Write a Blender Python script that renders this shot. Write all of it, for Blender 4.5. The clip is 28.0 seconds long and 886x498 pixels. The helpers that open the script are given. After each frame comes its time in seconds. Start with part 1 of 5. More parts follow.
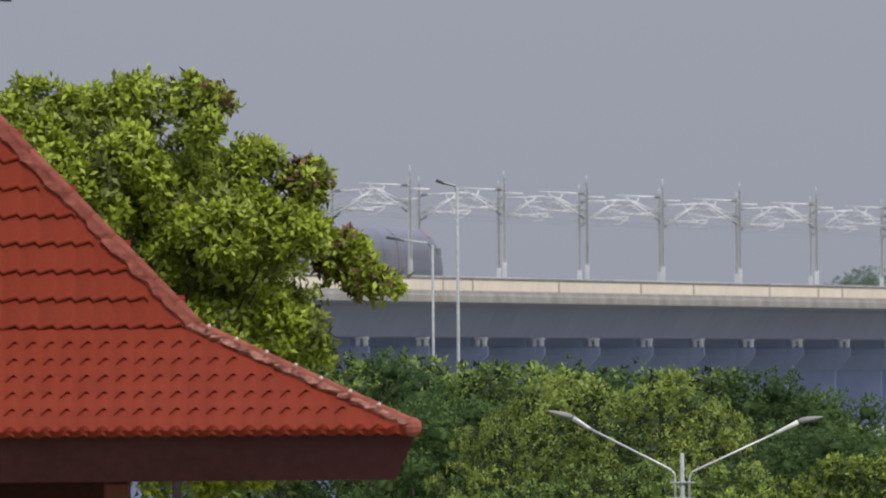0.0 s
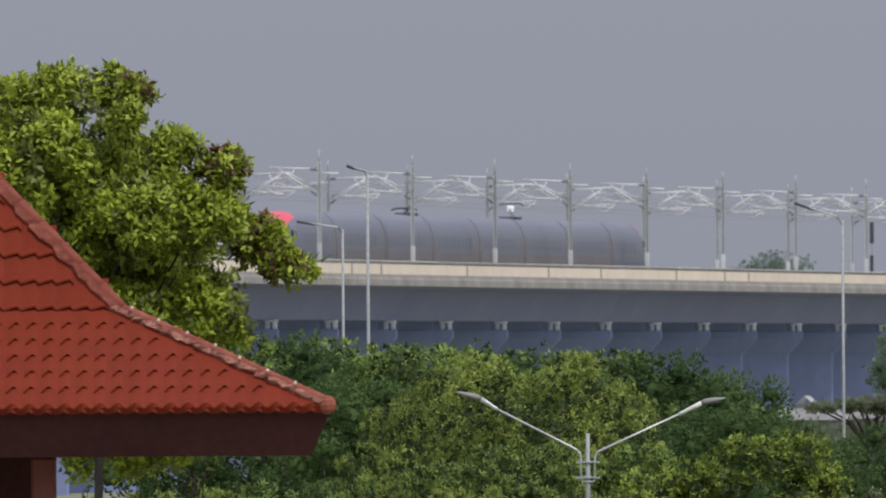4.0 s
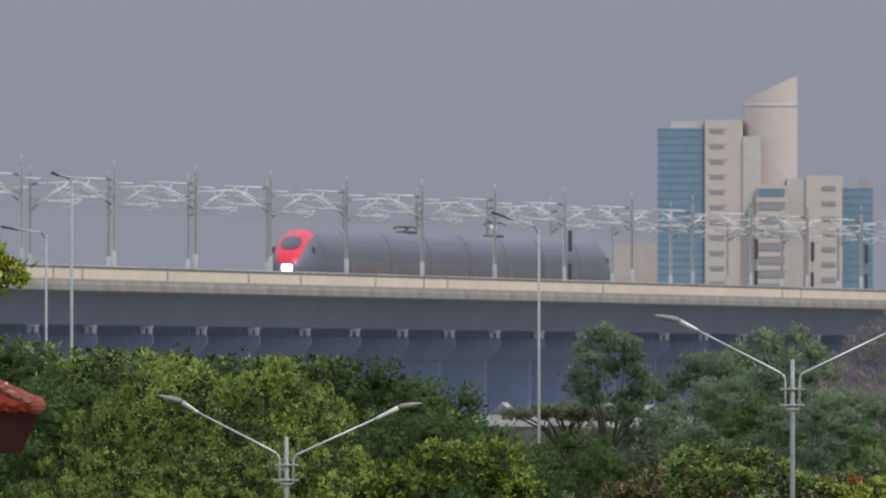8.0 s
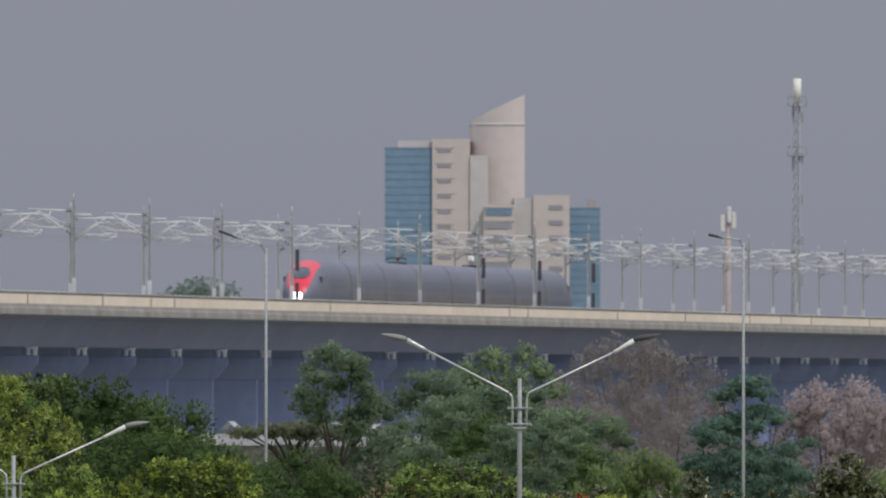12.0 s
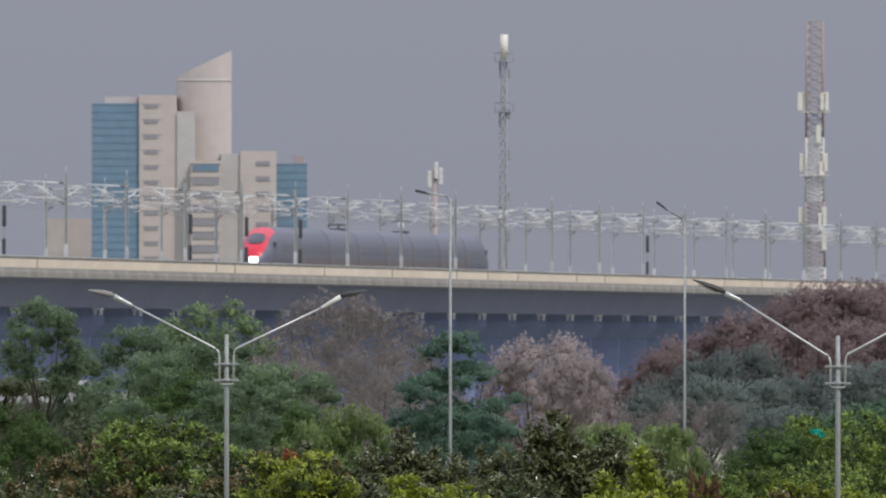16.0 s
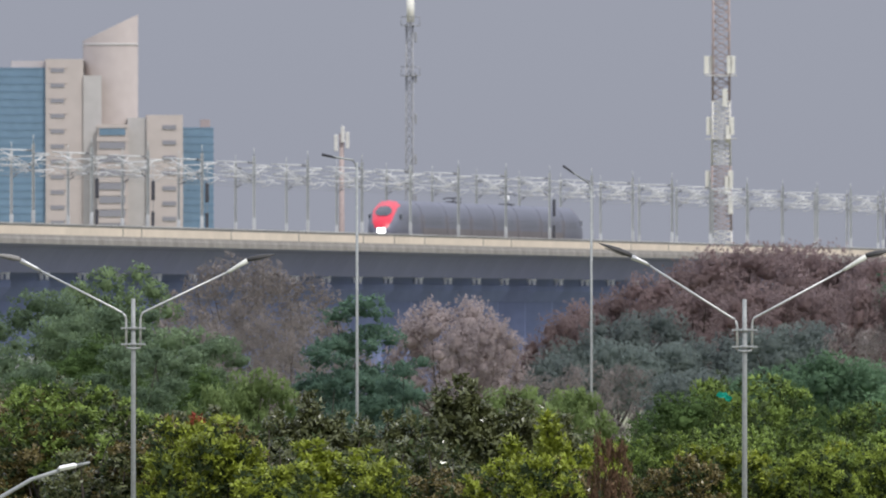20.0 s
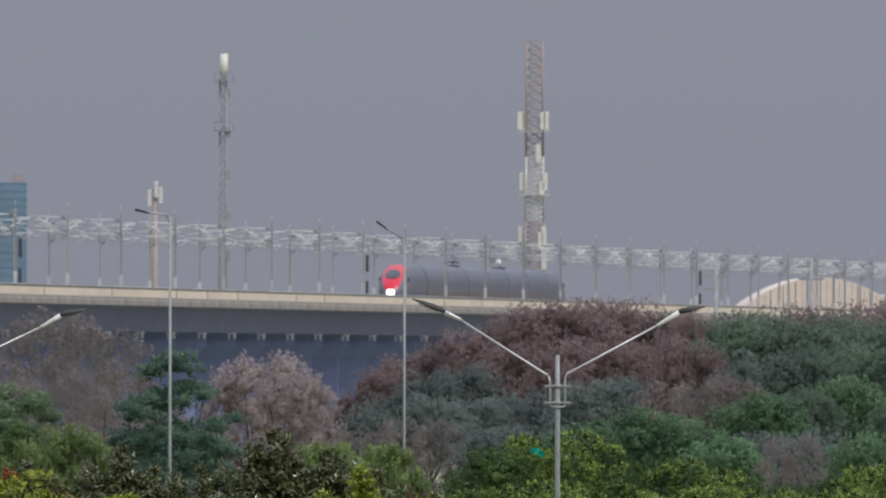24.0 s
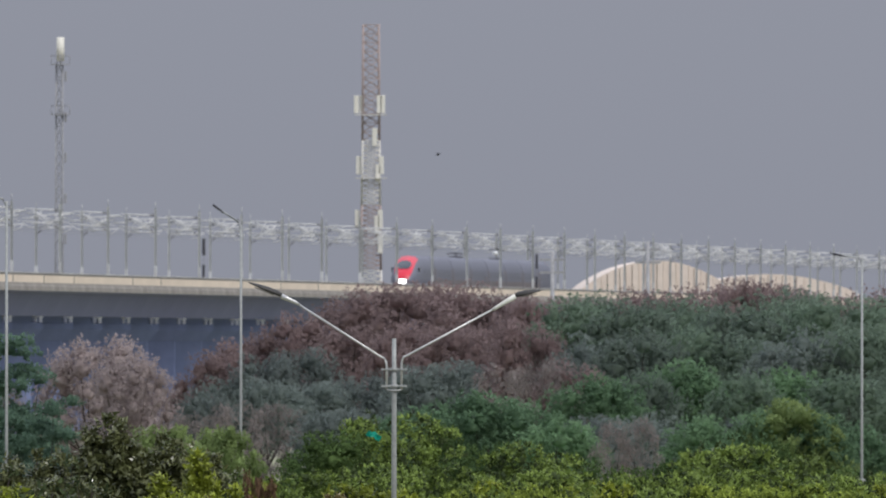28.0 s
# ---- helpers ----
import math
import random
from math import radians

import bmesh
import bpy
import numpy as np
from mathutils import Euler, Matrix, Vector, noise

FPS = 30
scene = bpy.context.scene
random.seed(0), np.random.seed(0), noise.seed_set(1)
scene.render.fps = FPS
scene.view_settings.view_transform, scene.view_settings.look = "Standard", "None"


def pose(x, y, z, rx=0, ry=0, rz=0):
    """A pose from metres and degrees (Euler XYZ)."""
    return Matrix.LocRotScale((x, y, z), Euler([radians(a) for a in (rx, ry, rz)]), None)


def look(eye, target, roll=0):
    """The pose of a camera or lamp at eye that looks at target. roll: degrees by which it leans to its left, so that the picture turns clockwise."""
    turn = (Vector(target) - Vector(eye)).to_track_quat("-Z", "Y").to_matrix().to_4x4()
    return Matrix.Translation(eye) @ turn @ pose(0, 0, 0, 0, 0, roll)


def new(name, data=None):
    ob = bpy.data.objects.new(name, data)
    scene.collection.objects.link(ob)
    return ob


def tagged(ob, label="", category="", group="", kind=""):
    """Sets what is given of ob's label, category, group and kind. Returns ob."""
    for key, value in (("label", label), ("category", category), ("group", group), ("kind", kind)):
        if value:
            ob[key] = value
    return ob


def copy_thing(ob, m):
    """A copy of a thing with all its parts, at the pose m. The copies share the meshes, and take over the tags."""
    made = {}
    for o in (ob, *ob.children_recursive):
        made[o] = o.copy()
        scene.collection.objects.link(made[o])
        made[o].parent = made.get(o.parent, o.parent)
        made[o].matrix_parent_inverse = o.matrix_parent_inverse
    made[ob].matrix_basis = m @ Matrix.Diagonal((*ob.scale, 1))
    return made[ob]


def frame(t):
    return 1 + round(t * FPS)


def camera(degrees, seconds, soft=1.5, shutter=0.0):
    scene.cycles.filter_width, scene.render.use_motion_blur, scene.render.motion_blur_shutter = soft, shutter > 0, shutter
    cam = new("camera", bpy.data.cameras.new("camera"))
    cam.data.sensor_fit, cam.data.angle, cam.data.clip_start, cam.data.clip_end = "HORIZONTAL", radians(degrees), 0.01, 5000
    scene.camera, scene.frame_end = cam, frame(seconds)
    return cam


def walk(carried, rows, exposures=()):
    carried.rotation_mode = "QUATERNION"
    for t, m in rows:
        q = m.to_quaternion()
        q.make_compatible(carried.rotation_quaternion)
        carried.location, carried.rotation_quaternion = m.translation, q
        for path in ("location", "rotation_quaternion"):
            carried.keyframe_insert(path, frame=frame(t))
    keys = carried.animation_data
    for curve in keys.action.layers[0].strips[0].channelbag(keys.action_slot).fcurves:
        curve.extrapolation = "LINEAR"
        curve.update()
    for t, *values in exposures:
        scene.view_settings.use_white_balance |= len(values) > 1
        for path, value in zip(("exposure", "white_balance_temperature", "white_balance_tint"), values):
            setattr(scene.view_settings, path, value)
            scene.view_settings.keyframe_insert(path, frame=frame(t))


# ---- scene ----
cam = camera(1.8913, 28.0, soft=1.8)
# a long lens, focused on the street lamps: what stands far behind is soft
cam.data.dof.use_dof, cam.data.dof.focus_distance, cam.data.dof.aperture_fstop = True, 480.0, 22.0
EYE = Vector((0.0, 0.0, 8.0))


def aim(turn, rise, roll, *creep):
    """A pose of the camera: degrees to the right of north, degrees up, roll, and the metres that the lens creeps right, ahead and up."""
    eye = EYE + Vector(creep or (0, 0, 0))
    a, e = radians(turn), radians(rise)
    return look(eye, eye + Vector((math.sin(a) * math.cos(e), math.cos(a) * math.cos(e), math.sin(e))), roll)


walk(cam, [(row[0], aim(*row[1:])) for row in (
    (0, -0.8401, 0.2923, -0.45, -0.19, 25.2, 0.070), (0.5, -0.9027, 0.2673, -0.45, -0.30, 36.2, 0.115), (1, -0.9620, 0.295, -0.5, -0.31, 36.2, 0.115),
    (1.5, -0.9490, 0.3263, -0.75, -0.14, 22.2, 0.050), (2, -0.9141, 0.3121, -0.60, -0.14, 19.0, 0.058), (2.5, -0.7693, 0.3670, -0.66, -0.07, 14.2, 0.022),
    (3, -0.6967, 0.2886, -0.60, -0.10, 15.5, 0.031), (3.5, -0.6761, 0.2393, -0.52, -0.09, 15.3, 0.034), (5.5, -0.4242, 0.3537, -0.01),
    (6, -0.3260, 0.3561, 0.01), (6.5, -0.2306, 0.3882, 0.03), (7, -0.0984, 0.3611, 0.03),
    (7.5, -0.0445, 0.2714, -0.01), (8, -0.0032, 0.2659, -0.00), (8.5, 0.0404, 0.2995, 0.01),
    (9, 0.1075, 0.3079, -0.02), (9.5, 0.1594, 0.3364, 0.04), (10, 0.2235, 0.3711, 0.02),
    (10.5, 0.6304, 0.3809, 0.02), (11, 0.5009, 0.3271, 0.01), (11.5, 0.5433, 0.3216, 0.02),
    (13.5, 0.6581, 0.2453, 0.01), (14, 0.7417, 0.2640, -0.01), (14.5, 0.8297, 0.3263, 0.05),
    (15, 0.9950, 0.2627, 0.03), (15.5, 1.1127, 0.2099, -0.01), (16, 1.2048, 0.2129, 0.02),
    (16.5, 1.2641, 0.2602, -0.02), (17, 1.3050, 0.2399, -0.03), (17.5, 1.3565, 0.2225, -0.03),
    (18, 1.3359, 0.2537, -0.04), (18.5, 1.3627, 0.2772, -0.05), (19, 1.3497, 0.2282, -0.02),
    (19.5, 1.3863, 0.1661, -0.05), (20, 1.4042, 0.1357, -0.03), (20.5, 1.4889, 0.1842, 0.01),
    (21, 1.6792, 0.2618, 0.02), (21.5, 1.7117, 0.2459, 0.02), (23.5, 1.7914, 0.2524, -0.01),
    (24, 1.8030, 0.2543, 0.06), (24.5, 1.8212, 0.2541, 0.02), (25, 1.8477, 0.2117, -0.03),
    (25.5, 1.8919, 0.2488, -0.00), (26, 2.0426, 0.3081, 0.02), (26.5, 2.0800, 0.2530, -0.04),
    (27, 2.0761, 0.2176, 0.01), (27.5, 2.0857, 0.2090, -0.02), (28, 2.1521, 0.2194, 0.04),
)], [(t, e, 6200, 10) for t, e in ((0, 0.26), (1, 0.3), (2, 0.27), (3, 0.2), (6, -0.08), (7, -0.15), (8, 0.0), (9, -0.08), (10, -0.15), (11, -0.12), (14, -0.06), (15, -0.1), (16, 0.04), (17, 0.02), (18, -0.06), (19, 0.02), (20, 0.28), (21, -0.06), (24, -0.09), (25, 0.0), (26, -0.09), (27, 0.0), (28, 0.03))])

# ---- world, sun ----
SUN_HIGH, SUN_TURN = 55.0, 140.0  # degrees above the horizon, and clockwise from north (the view's way)
world = bpy.data.worlds.new("hazy_sky")
scene.world = world
world.use_nodes = True
wn, wl = world.node_tree.nodes, world.node_tree.links
sky = wn.new("ShaderNodeTexSky")
sky.sky_type, sky.sun_disc = "NISHITA", False
sky.sun_elevation, sky.sun_rotation = radians(SUN_HIGH), radians(SUN_TURN)
sky.air_density, sky.dust_density, sky.ozone_density = 1.0, 6.0, 1.0
sky_tint = wn.new("ShaderNodeMix")
sky_tint.data_type = "RGBA"
sky_tint.inputs[0].default_value = 0.85
# haze: grey at the horizon, brighter overhead
sky_way, sky_up, sky_haze = wn.new("ShaderNodeTexCoord"), wn.new("ShaderNodeSeparateXYZ"), wn.new("ShaderNodeValToRGB")
wl.new(sky_way.outputs["Generated"], sky_up.inputs[0])
wl.new(sky_up.outputs["Z"], sky_haze.inputs[0])
sky_haze.color_ramp.elements[0].color, sky_haze.color_ramp.elements[0].position = (0.31, 0.317, 0.362, 1), 0.0
sky_haze.color_ramp.elements[1].color, sky_haze.color_ramp.elements[1].position = (1.02, 1.05, 1.18, 1), 0.6
sky_gain = wn.new("ShaderNodeVectorMath")
sky_gain.operation = "SCALE"
sky_gain.inputs["Scale"].default_value = 10.0
wl.new(sky_haze.outputs[0], sky_gain.inputs[0])
wl.new(sky_gain.outputs[0], sky_tint.inputs[7])
wl.new(sky.outputs[0], sky_tint.inputs[6])
wl.new(sky_tint.outputs[2], wn["Background"].inputs[0])
wn["Background"].inputs[1].default_value = 0.1
sun = new("sun", bpy.data.lights.new("sun", "SUN"))
sun.data.energy, sun.data.angle, sun.data.color = 2.0, radians(5.0), (1.0, 0.95, 0.87)
sa, se = radians(SUN_TURN), radians(SUN_HIGH)
sun.matrix_world = look((math.sin(sa) * math.cos(se) * 50, math.cos(sa) * math.cos(se) * 50, 60 + math.sin(se) * 50), (0, 0, 60))


# ---- materials ----
def material(name, colour, rough=0.8, metal=0.0, vary=0.25, scale=3.0, fine=25.0, bump=0.15, other=None, island=0.0, object_vary=0.0,
             emit=0.0, gloss=0.3, thin=0.0):
    """A surface with colour varied at two scales, relief, and, where asked, from piece to piece."""
    m = bpy.data.materials.new(name)
    m.use_nodes = True
    n, l = m.node_tree.nodes, m.node_tree.links
    b = n["Principled BSDF"]
    b.inputs["Roughness"].default_value, b.inputs["Metallic"].default_value = rough, metal
    b.inputs["Specular IOR Level"].default_value = gloss
    where = n.new("ShaderNodeTexCoord")
    big, small = n.new("ShaderNodeTexNoise"), n.new("ShaderNodeTexNoise")
    big.inputs["Scale"].default_value, small.inputs["Scale"].default_value = scale, fine
    big.inputs["Detail"].default_value, small.inputs["Detail"].default_value = 4, 3
    l.new(where.outputs["Object"], big.inputs["Vector"]), l.new(where.outputs["Object"], small.inputs["Vector"])
    add = n.new("ShaderNodeMath")
    add.operation = "MULTIPLY_ADD"
    l.new(small.outputs["Fac"], add.inputs[0])
    add.inputs[1].default_value = 0.5
    half = n.new("ShaderNodeMath")
    half.operation = "MULTIPLY"
    half.inputs[1].default_value = 0.5
    l.new(big.outputs["Fac"], half.inputs[0]), l.new(half.outputs[0], add.inputs[2])
    value = add
    for amount, node, socket in ((island, "ShaderNodeNewGeometry", "Random Per Island"), (object_vary, "ShaderNodeObjectInfo", "Random")):
        if amount:
            src, k = n.new(node), n.new("ShaderNodeMath")
            k.operation = "MULTIPLY_ADD"
            k.inputs[1].default_value = amount
            l.new(src.outputs[socket], k.inputs[0]), l.new(value.outputs[0], k.inputs[2])
            value = k
    ramp = n.new("ShaderNodeValToRGB")
    extra = (island + object_vary) / 2
    ramp.color_ramp.elements[0].position, ramp.color_ramp.elements[1].position = 0.32 , 0.68 + 2 * extra
    dark = [c * (1 - vary) for c in colour]
    light = [min(1, c * (1 + vary)) for c in (other or colour)]
    ramp.color_ramp.elements[0].color, ramp.color_ramp.elements[1].color = (*dark, 1), (*light, 1)
    l.new(value.outputs[0], ramp.inputs[0]), l.new(ramp.outputs[0], b.inputs["Base Color"])
    if bump:
        bp = n.new("ShaderNodeBump")
        bp.inputs["Strength"].default_value, bp.inputs["Distance"].default_value = bump, 0.02
        l.new(small.outputs["Fac"], bp.inputs["Height"]), l.new(bp.outputs[0], b.inputs["Normal"])
    if emit:
        b.inputs["Emission Color"].default_value, b.inputs["Emission Strength"].default_value = (1, 0.97, 0.92, 1), emit
    if thin:
        out, tr, mx = n["Material Output"], n.new("ShaderNodeBsdfTranslucent"), n.new("ShaderNodeMixShader")
        mx.inputs[0].default_value = thin
        l.new(ramp.outputs[0], tr.inputs[0]), l.new(b.outputs[0], mx.inputs[1])
        l.new(tr.outputs[0], mx.inputs[2]), l.new(mx.outputs[0], out.inputs[0])
    return m


def leaf_mat(name, dark, light, rough=0.75, gloss=0.12, island=0.18, thin=0.25, scale=0.55):
    return material(name, dark, rough, vary=0.25, other=light, scale=scale, fine=3.0, bump=0, island=island, object_vary=0.3, gloss=gloss, thin=thin)


M_CONCRETE = material("pale_concrete", (0.68, 0.58, 0.475), 0.9, vary=0.15, scale=0.12, fine=1.3, object_vary=0.15)
# dark grey band below the pale coping edge
M_COPING = material("dark_grey_coping", (0.17, 0.165, 0.16), 0.9, vary=0.4, scale=0.6, fine=1.5, object_vary=0.2)
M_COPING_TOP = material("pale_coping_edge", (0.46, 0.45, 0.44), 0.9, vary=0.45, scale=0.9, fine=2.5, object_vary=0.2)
M_EDGE = material("deck_edge_concrete", (0.27, 0.25, 0.23), 0.9, vary=0.3, scale=0.2, fine=2.0)
# girder and pier concrete are tinted blue: distance haze put into the colour
M_GIRDER = material("hazed_girder_concrete", (0.21, 0.222, 0.358), 0.9, vary=0.1, scale=0.1, fine=0.9, object_vary=0.1)
M_PIER = material("hazed_pier_concrete", (0.235, 0.275, 0.46), 0.9, vary=0.12, scale=0.2, fine=1.0, object_vary=0.1)
# near white, to paint sunlight onto bearings that stand in the deck's shade
M_BEARING = material("bearing_block", (0.93, 0.93, 0.93), 0.7, vary=0.06)
M_STEEL = material("galvanised_steel", (0.30, 0.31, 0.305), 0.6, 0.1, vary=0.2, scale=1.5, fine=12)
M_ARM = material("bright_galvanised_arm", (0.46, 0.46, 0.45), 0.42, 0.5, vary=0.2, scale=1.5, fine=12, gloss=0.5)
M_MAST = material("mast_steel", (0.40, 0.41, 0.405), 0.7, 0.0, vary=0.25, scale=0.7, fine=5, object_vary=0.25)
M_MAST_BASE = material("pale_mast_base", (0.47, 0.475, 0.47), 0.8, vary=0.3, scale=0.8, fine=6, object_vary=0.3)
M_SLEEVE = material("worn_white_sleeve", (0.60, 0.60, 0.55), 0.7, vary=0.2)
M_BRACKET = material("bracket_aluminium", (0.59, 0.59, 0.58), 0.4, 0.1, vary=0.2, object_vary=0.3)
M_DARK = material("dark_fitting", (0.06, 0.06, 0.07), 0.6, vary=0.3)
M_HEAD = material("dark_grey_casting", (0.04, 0.038, 0.036), 0.5, vary=0.2)
M_HEAD_PALE = material("pale_grey_casting", (0.20, 0.19, 0.175), 0.6, vary=0.2)
M_WHITE = material("white_paint", (0.78, 0.78, 0.76), 0.5, vary=0.1)
M_TILE = material("red_roof_tile", (0.16, 0.0248, 0.011), 0.75, vary=0.2, scale=1.3, fine=16, bump=0.2, object_vary=0.15, gloss=0.08)
M_RIDGE = material("red_ridge_tile", (0.155, 0.026, 0.018), 0.75, vary=0.2, other=(0.27, 0.095, 0.066), scale=1.3, fine=8, bump=0.4, object_vary=0.12, gloss=0.1)
M_MORTAR = material("ridge_mortar", (0.17, 0.042, 0.028), 0.9, vary=0.3, other=(0.36, 0.17, 0.12), scale=4.5, fine=14, bump=0.5)
M_MORTAR_PALE = material("fresh_mortar", (0.55, 0.40, 0.33), 0.9, vary=0.2)
M_MORTAR_RED = material("worn_red_mortar", (0.16, 0.030, 0.018), 0.9, vary=0.25, other=(0.24, 0.075, 0.05), scale=3.0, fine=10, bump=0.5)
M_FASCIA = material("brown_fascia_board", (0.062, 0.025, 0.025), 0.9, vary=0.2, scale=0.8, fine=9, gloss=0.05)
M_FASCIA_RED = material("red_brown_board", (0.16, 0.05, 0.035), 0.6, vary=0.2)
M_WALL = material("cream_wall", (0.45, 0.38, 0.27), 0.9, vary=0.15)
M_GROUND = material("dry_ground", (0.27, 0.24, 0.18), 0.95, vary=0.35, other=(0.2, 0.22, 0.13), scale=0.02, fine=0.3)
M_TRUNK = material("bark", (0.06, 0.05, 0.042), 0.95, vary=0.35, scale=2, fine=14, bump=0.5)
M_TRAIN = material("train_silver", (0.134, 0.138, 0.174), 0.5, 0.1, vary=0.1, scale=0.3, fine=2, gloss=0.5)
M_SKIRT = material("train_lower_grey", (0.155, 0.135, 0.135), 0.5, 0.1, vary=0.2, scale=0.3, fine=2)
M_RED = material("train_red", (0.60, 0.018, 0.045), 0.35, vary=0.1, gloss=0.5)
M_GLASS = material("dark_glass", (0.03, 0.035, 0.045), 0.15, vary=0.2, gloss=0.5)
M_TRAIN_GLASS = material("tinted_train_window", (0.115, 0.118, 0.145), 0.45, vary=0.1)
M_JOINT = material("brown_gangway_rubber", (0.17, 0.115, 0.10), 0.8, vary=0.15)
M_WHITE_ENAMEL = material("bright_white_enamel", (0.9, 0.9, 0.9), 0.3, vary=0.02)
M_LAMP_ON = material("lit_lamp", (0.9, 0.9, 0.88), 0.4, vary=0.02, emit=3.0)
# red faded towards the sky's grey: haze painted into the far tower
M_TOWER_RED = material("hazed_tower_red_paint", (0.36, 0.29, 0.27), 0.7, vary=0.2)
M_TOWER_WHITE = material("tower_white_paint", (0.6, 0.58, 0.54), 0.7, vary=0.2)
M_PANEL = material("antenna_panel", (0.66, 0.64, 0.57), 0.5, vary=0.1)
M_LATTICE = material("lattice_grey", (0.30, 0.30, 0.31), 0.7, 0.1, vary=0.3)
# office tower tones are pale and close together: haze is in the colours
M_TOWER_CREAM = material("cream_cladding", (0.49, 0.43, 0.40), 0.8, vary=0.08, scale=0.05, fine=0.4)
M_TOWER_DRUM = material("cream_drum_cladding", (0.37, 0.325, 0.30), 0.8, vary=0.08, scale=0.05, fine=0.4)
M_BLUE_GLASS = material("blue_curtain_glass", (0.15, 0.232, 0.315), 0.4, vary=0.15, scale=0.06, fine=0.5, gloss=0.5)
M_WINDOW = material("grey_window", (0.27, 0.265, 0.29), 0.4, vary=0.1)
M_BAND = material("blue_spandrel", (0.15, 0.228, 0.312), 0.5, vary=0.1, scale=0.05, fine=0.4)
M_GREY_CLAD = material("grey_cladding", (0.46, 0.435, 0.42), 0.8, vary=0.1, scale=0.05, fine=0.4)
M_HALL = material("beige_ribbed_sheet", (0.68, 0.585, 0.51), 0.7, vary=0.1, scale=0.1, fine=0.7, object_vary=0.1)
M_TURQUOISE = material("turquoise_plastic", (0.03, 0.45, 0.33), 0.4, vary=0.2)
M_SHED_WALL = material("grimy_shed_wall", (0.20, 0.20, 0.19), 0.9, vary=0.4, scale=0.5, fine=3)
M_TIN = material("pale_tin_roof", (0.43, 0.415, 0.40), 0.5, 0.2, vary=0.35, scale=0.3, fine=3)

LEAF_NEAR = leaf_mat("leaf_fresh_green", (0.03, 0.052, 0.009), (0.295, 0.348, 0.04), 0.42, 0.2, 0.6, 0.3, 0.9)
# darker copy of the near leaf; its colour paints the crown's inner shade
LEAF_DEEP = leaf_mat("leaf_painted_deep_shade", (0.032, 0.05, 0.014), (0.15, 0.172, 0.042), 0.5, 0.15, 0.5, 0.25, 0.9)
LEAF_RUST = leaf_mat("leaf_rusty", (0.06, 0.04, 0.026), (0.165, 0.10, 0.058), 0.5, 0.15, 0.4, 0.25, 1.3)
LEAF_LIME = leaf_mat("leaf_lime_green", (0.038, 0.065, 0.014), (0.265, 0.325, 0.062), 0.6, 0.07, 0.35, 0.32, 1.3)
LEAF_MOSS = leaf_mat("leaf_moss_green", (0.035, 0.068, 0.024), (0.185, 0.25, 0.058), 0.5, 0.14, 0.4, 0.32, 1.3)
# scrub to airy: leaf colours lightened and greyed to hold the distance haze
LEAF_SCRUB = leaf_mat("leaf_dull_scrub", (0.105, 0.122, 0.085), (0.175, 0.195, 0.12), 0.9, 0.02, 0.05, 0.68)
LEAF_TEAL = leaf_mat("leaf_muted_green", (0.13, 0.215, 0.14), (0.205, 0.318, 0.17), 0.9, 0.02, 0.05, 0.7)
LEAF_FRESH = leaf_mat("leaf_light_green", (0.185, 0.255, 0.105), (0.27, 0.345, 0.135), 0.9, 0.02, 0.05, 0.68)
LEAF_STOREY = leaf_mat("leaf_bottle_green", (0.102, 0.172, 0.138), (0.168, 0.255, 0.178), 0.9, 0.02, 0.05, 0.68)
LEAF_AIRY = leaf_mat("leaf_hazed_green", (0.138, 0.199, 0.138), (0.235, 0.308, 0.178), 0.9, 0.02, 0.05, 0.7)
LEAF_YELLOW = leaf_mat("leaf_yellow_green", (0.028, 0.05, 0.014), (0.212, 0.258, 0.056), 0.5, 0.12, 0.5, 0.28, 1.5)
# near-black green that paints shade into the gaps of a crown
LEAF_INNER = leaf_mat("leaf_painted_inner_shade", (0.014, 0.024, 0.013), (0.055, 0.075, 0.03), 0.7, 0.05, 0.3, 0.25)
LEAF_DARK = leaf_mat("leaf_deep_green", (0.04, 0.074, 0.034), (0.098, 0.15, 0.05), 0.9, 0.03, 0.2, 0.4)
# blue-grey haze over the wood is mixed into this green
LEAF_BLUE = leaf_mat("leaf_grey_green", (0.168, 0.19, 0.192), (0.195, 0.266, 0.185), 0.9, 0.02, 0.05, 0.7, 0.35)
LEAF_PALE = leaf_mat("leaf_pale_green", (0.15, 0.215, 0.12), (0.235, 0.31, 0.155), 0.85, 0.06, 0.05, 0.42)
LEAF_BRIGHT = leaf_mat("leaf_bright_green", (0.012, 0.024, 0.009), (0.225, 0.262, 0.032), 0.4, 0.22, 0.5, 0.3, 1.6)
LEAF_OLIVE = leaf_mat("leaf_olive_brown", (0.02, 0.017, 0.011), (0.152, 0.122, 0.044), 0.25, 0.4, 0.6, 0.25, 1.5)
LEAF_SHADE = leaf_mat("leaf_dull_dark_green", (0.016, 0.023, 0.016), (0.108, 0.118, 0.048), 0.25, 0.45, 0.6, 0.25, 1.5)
# brown, pink and buff are lifted as well, with haze in the colour
LEAF_BROWN = leaf_mat("leaf_dry_red_brown", (0.272, 0.21, 0.206), (0.335, 0.256, 0.248), 0.85, 0.04, 0.05, 0.7)
LEAF_PINK = leaf_mat("blossom_dull_pink", (0.315, 0.272, 0.268), (0.435, 0.37, 0.358), 0.85, 0.06, 0.2, 0.55)
LEAF_BUFF = leaf_mat("leaf_dry_buff", (0.25, 0.225, 0.215), (0.325, 0.285, 0.265), 0.85, 0.06, 0.05, 0.68)
LEAF_RED = leaf_mat("blossom_red", (0.2, 0.045, 0.028), (0.36, 0.10, 0.06))
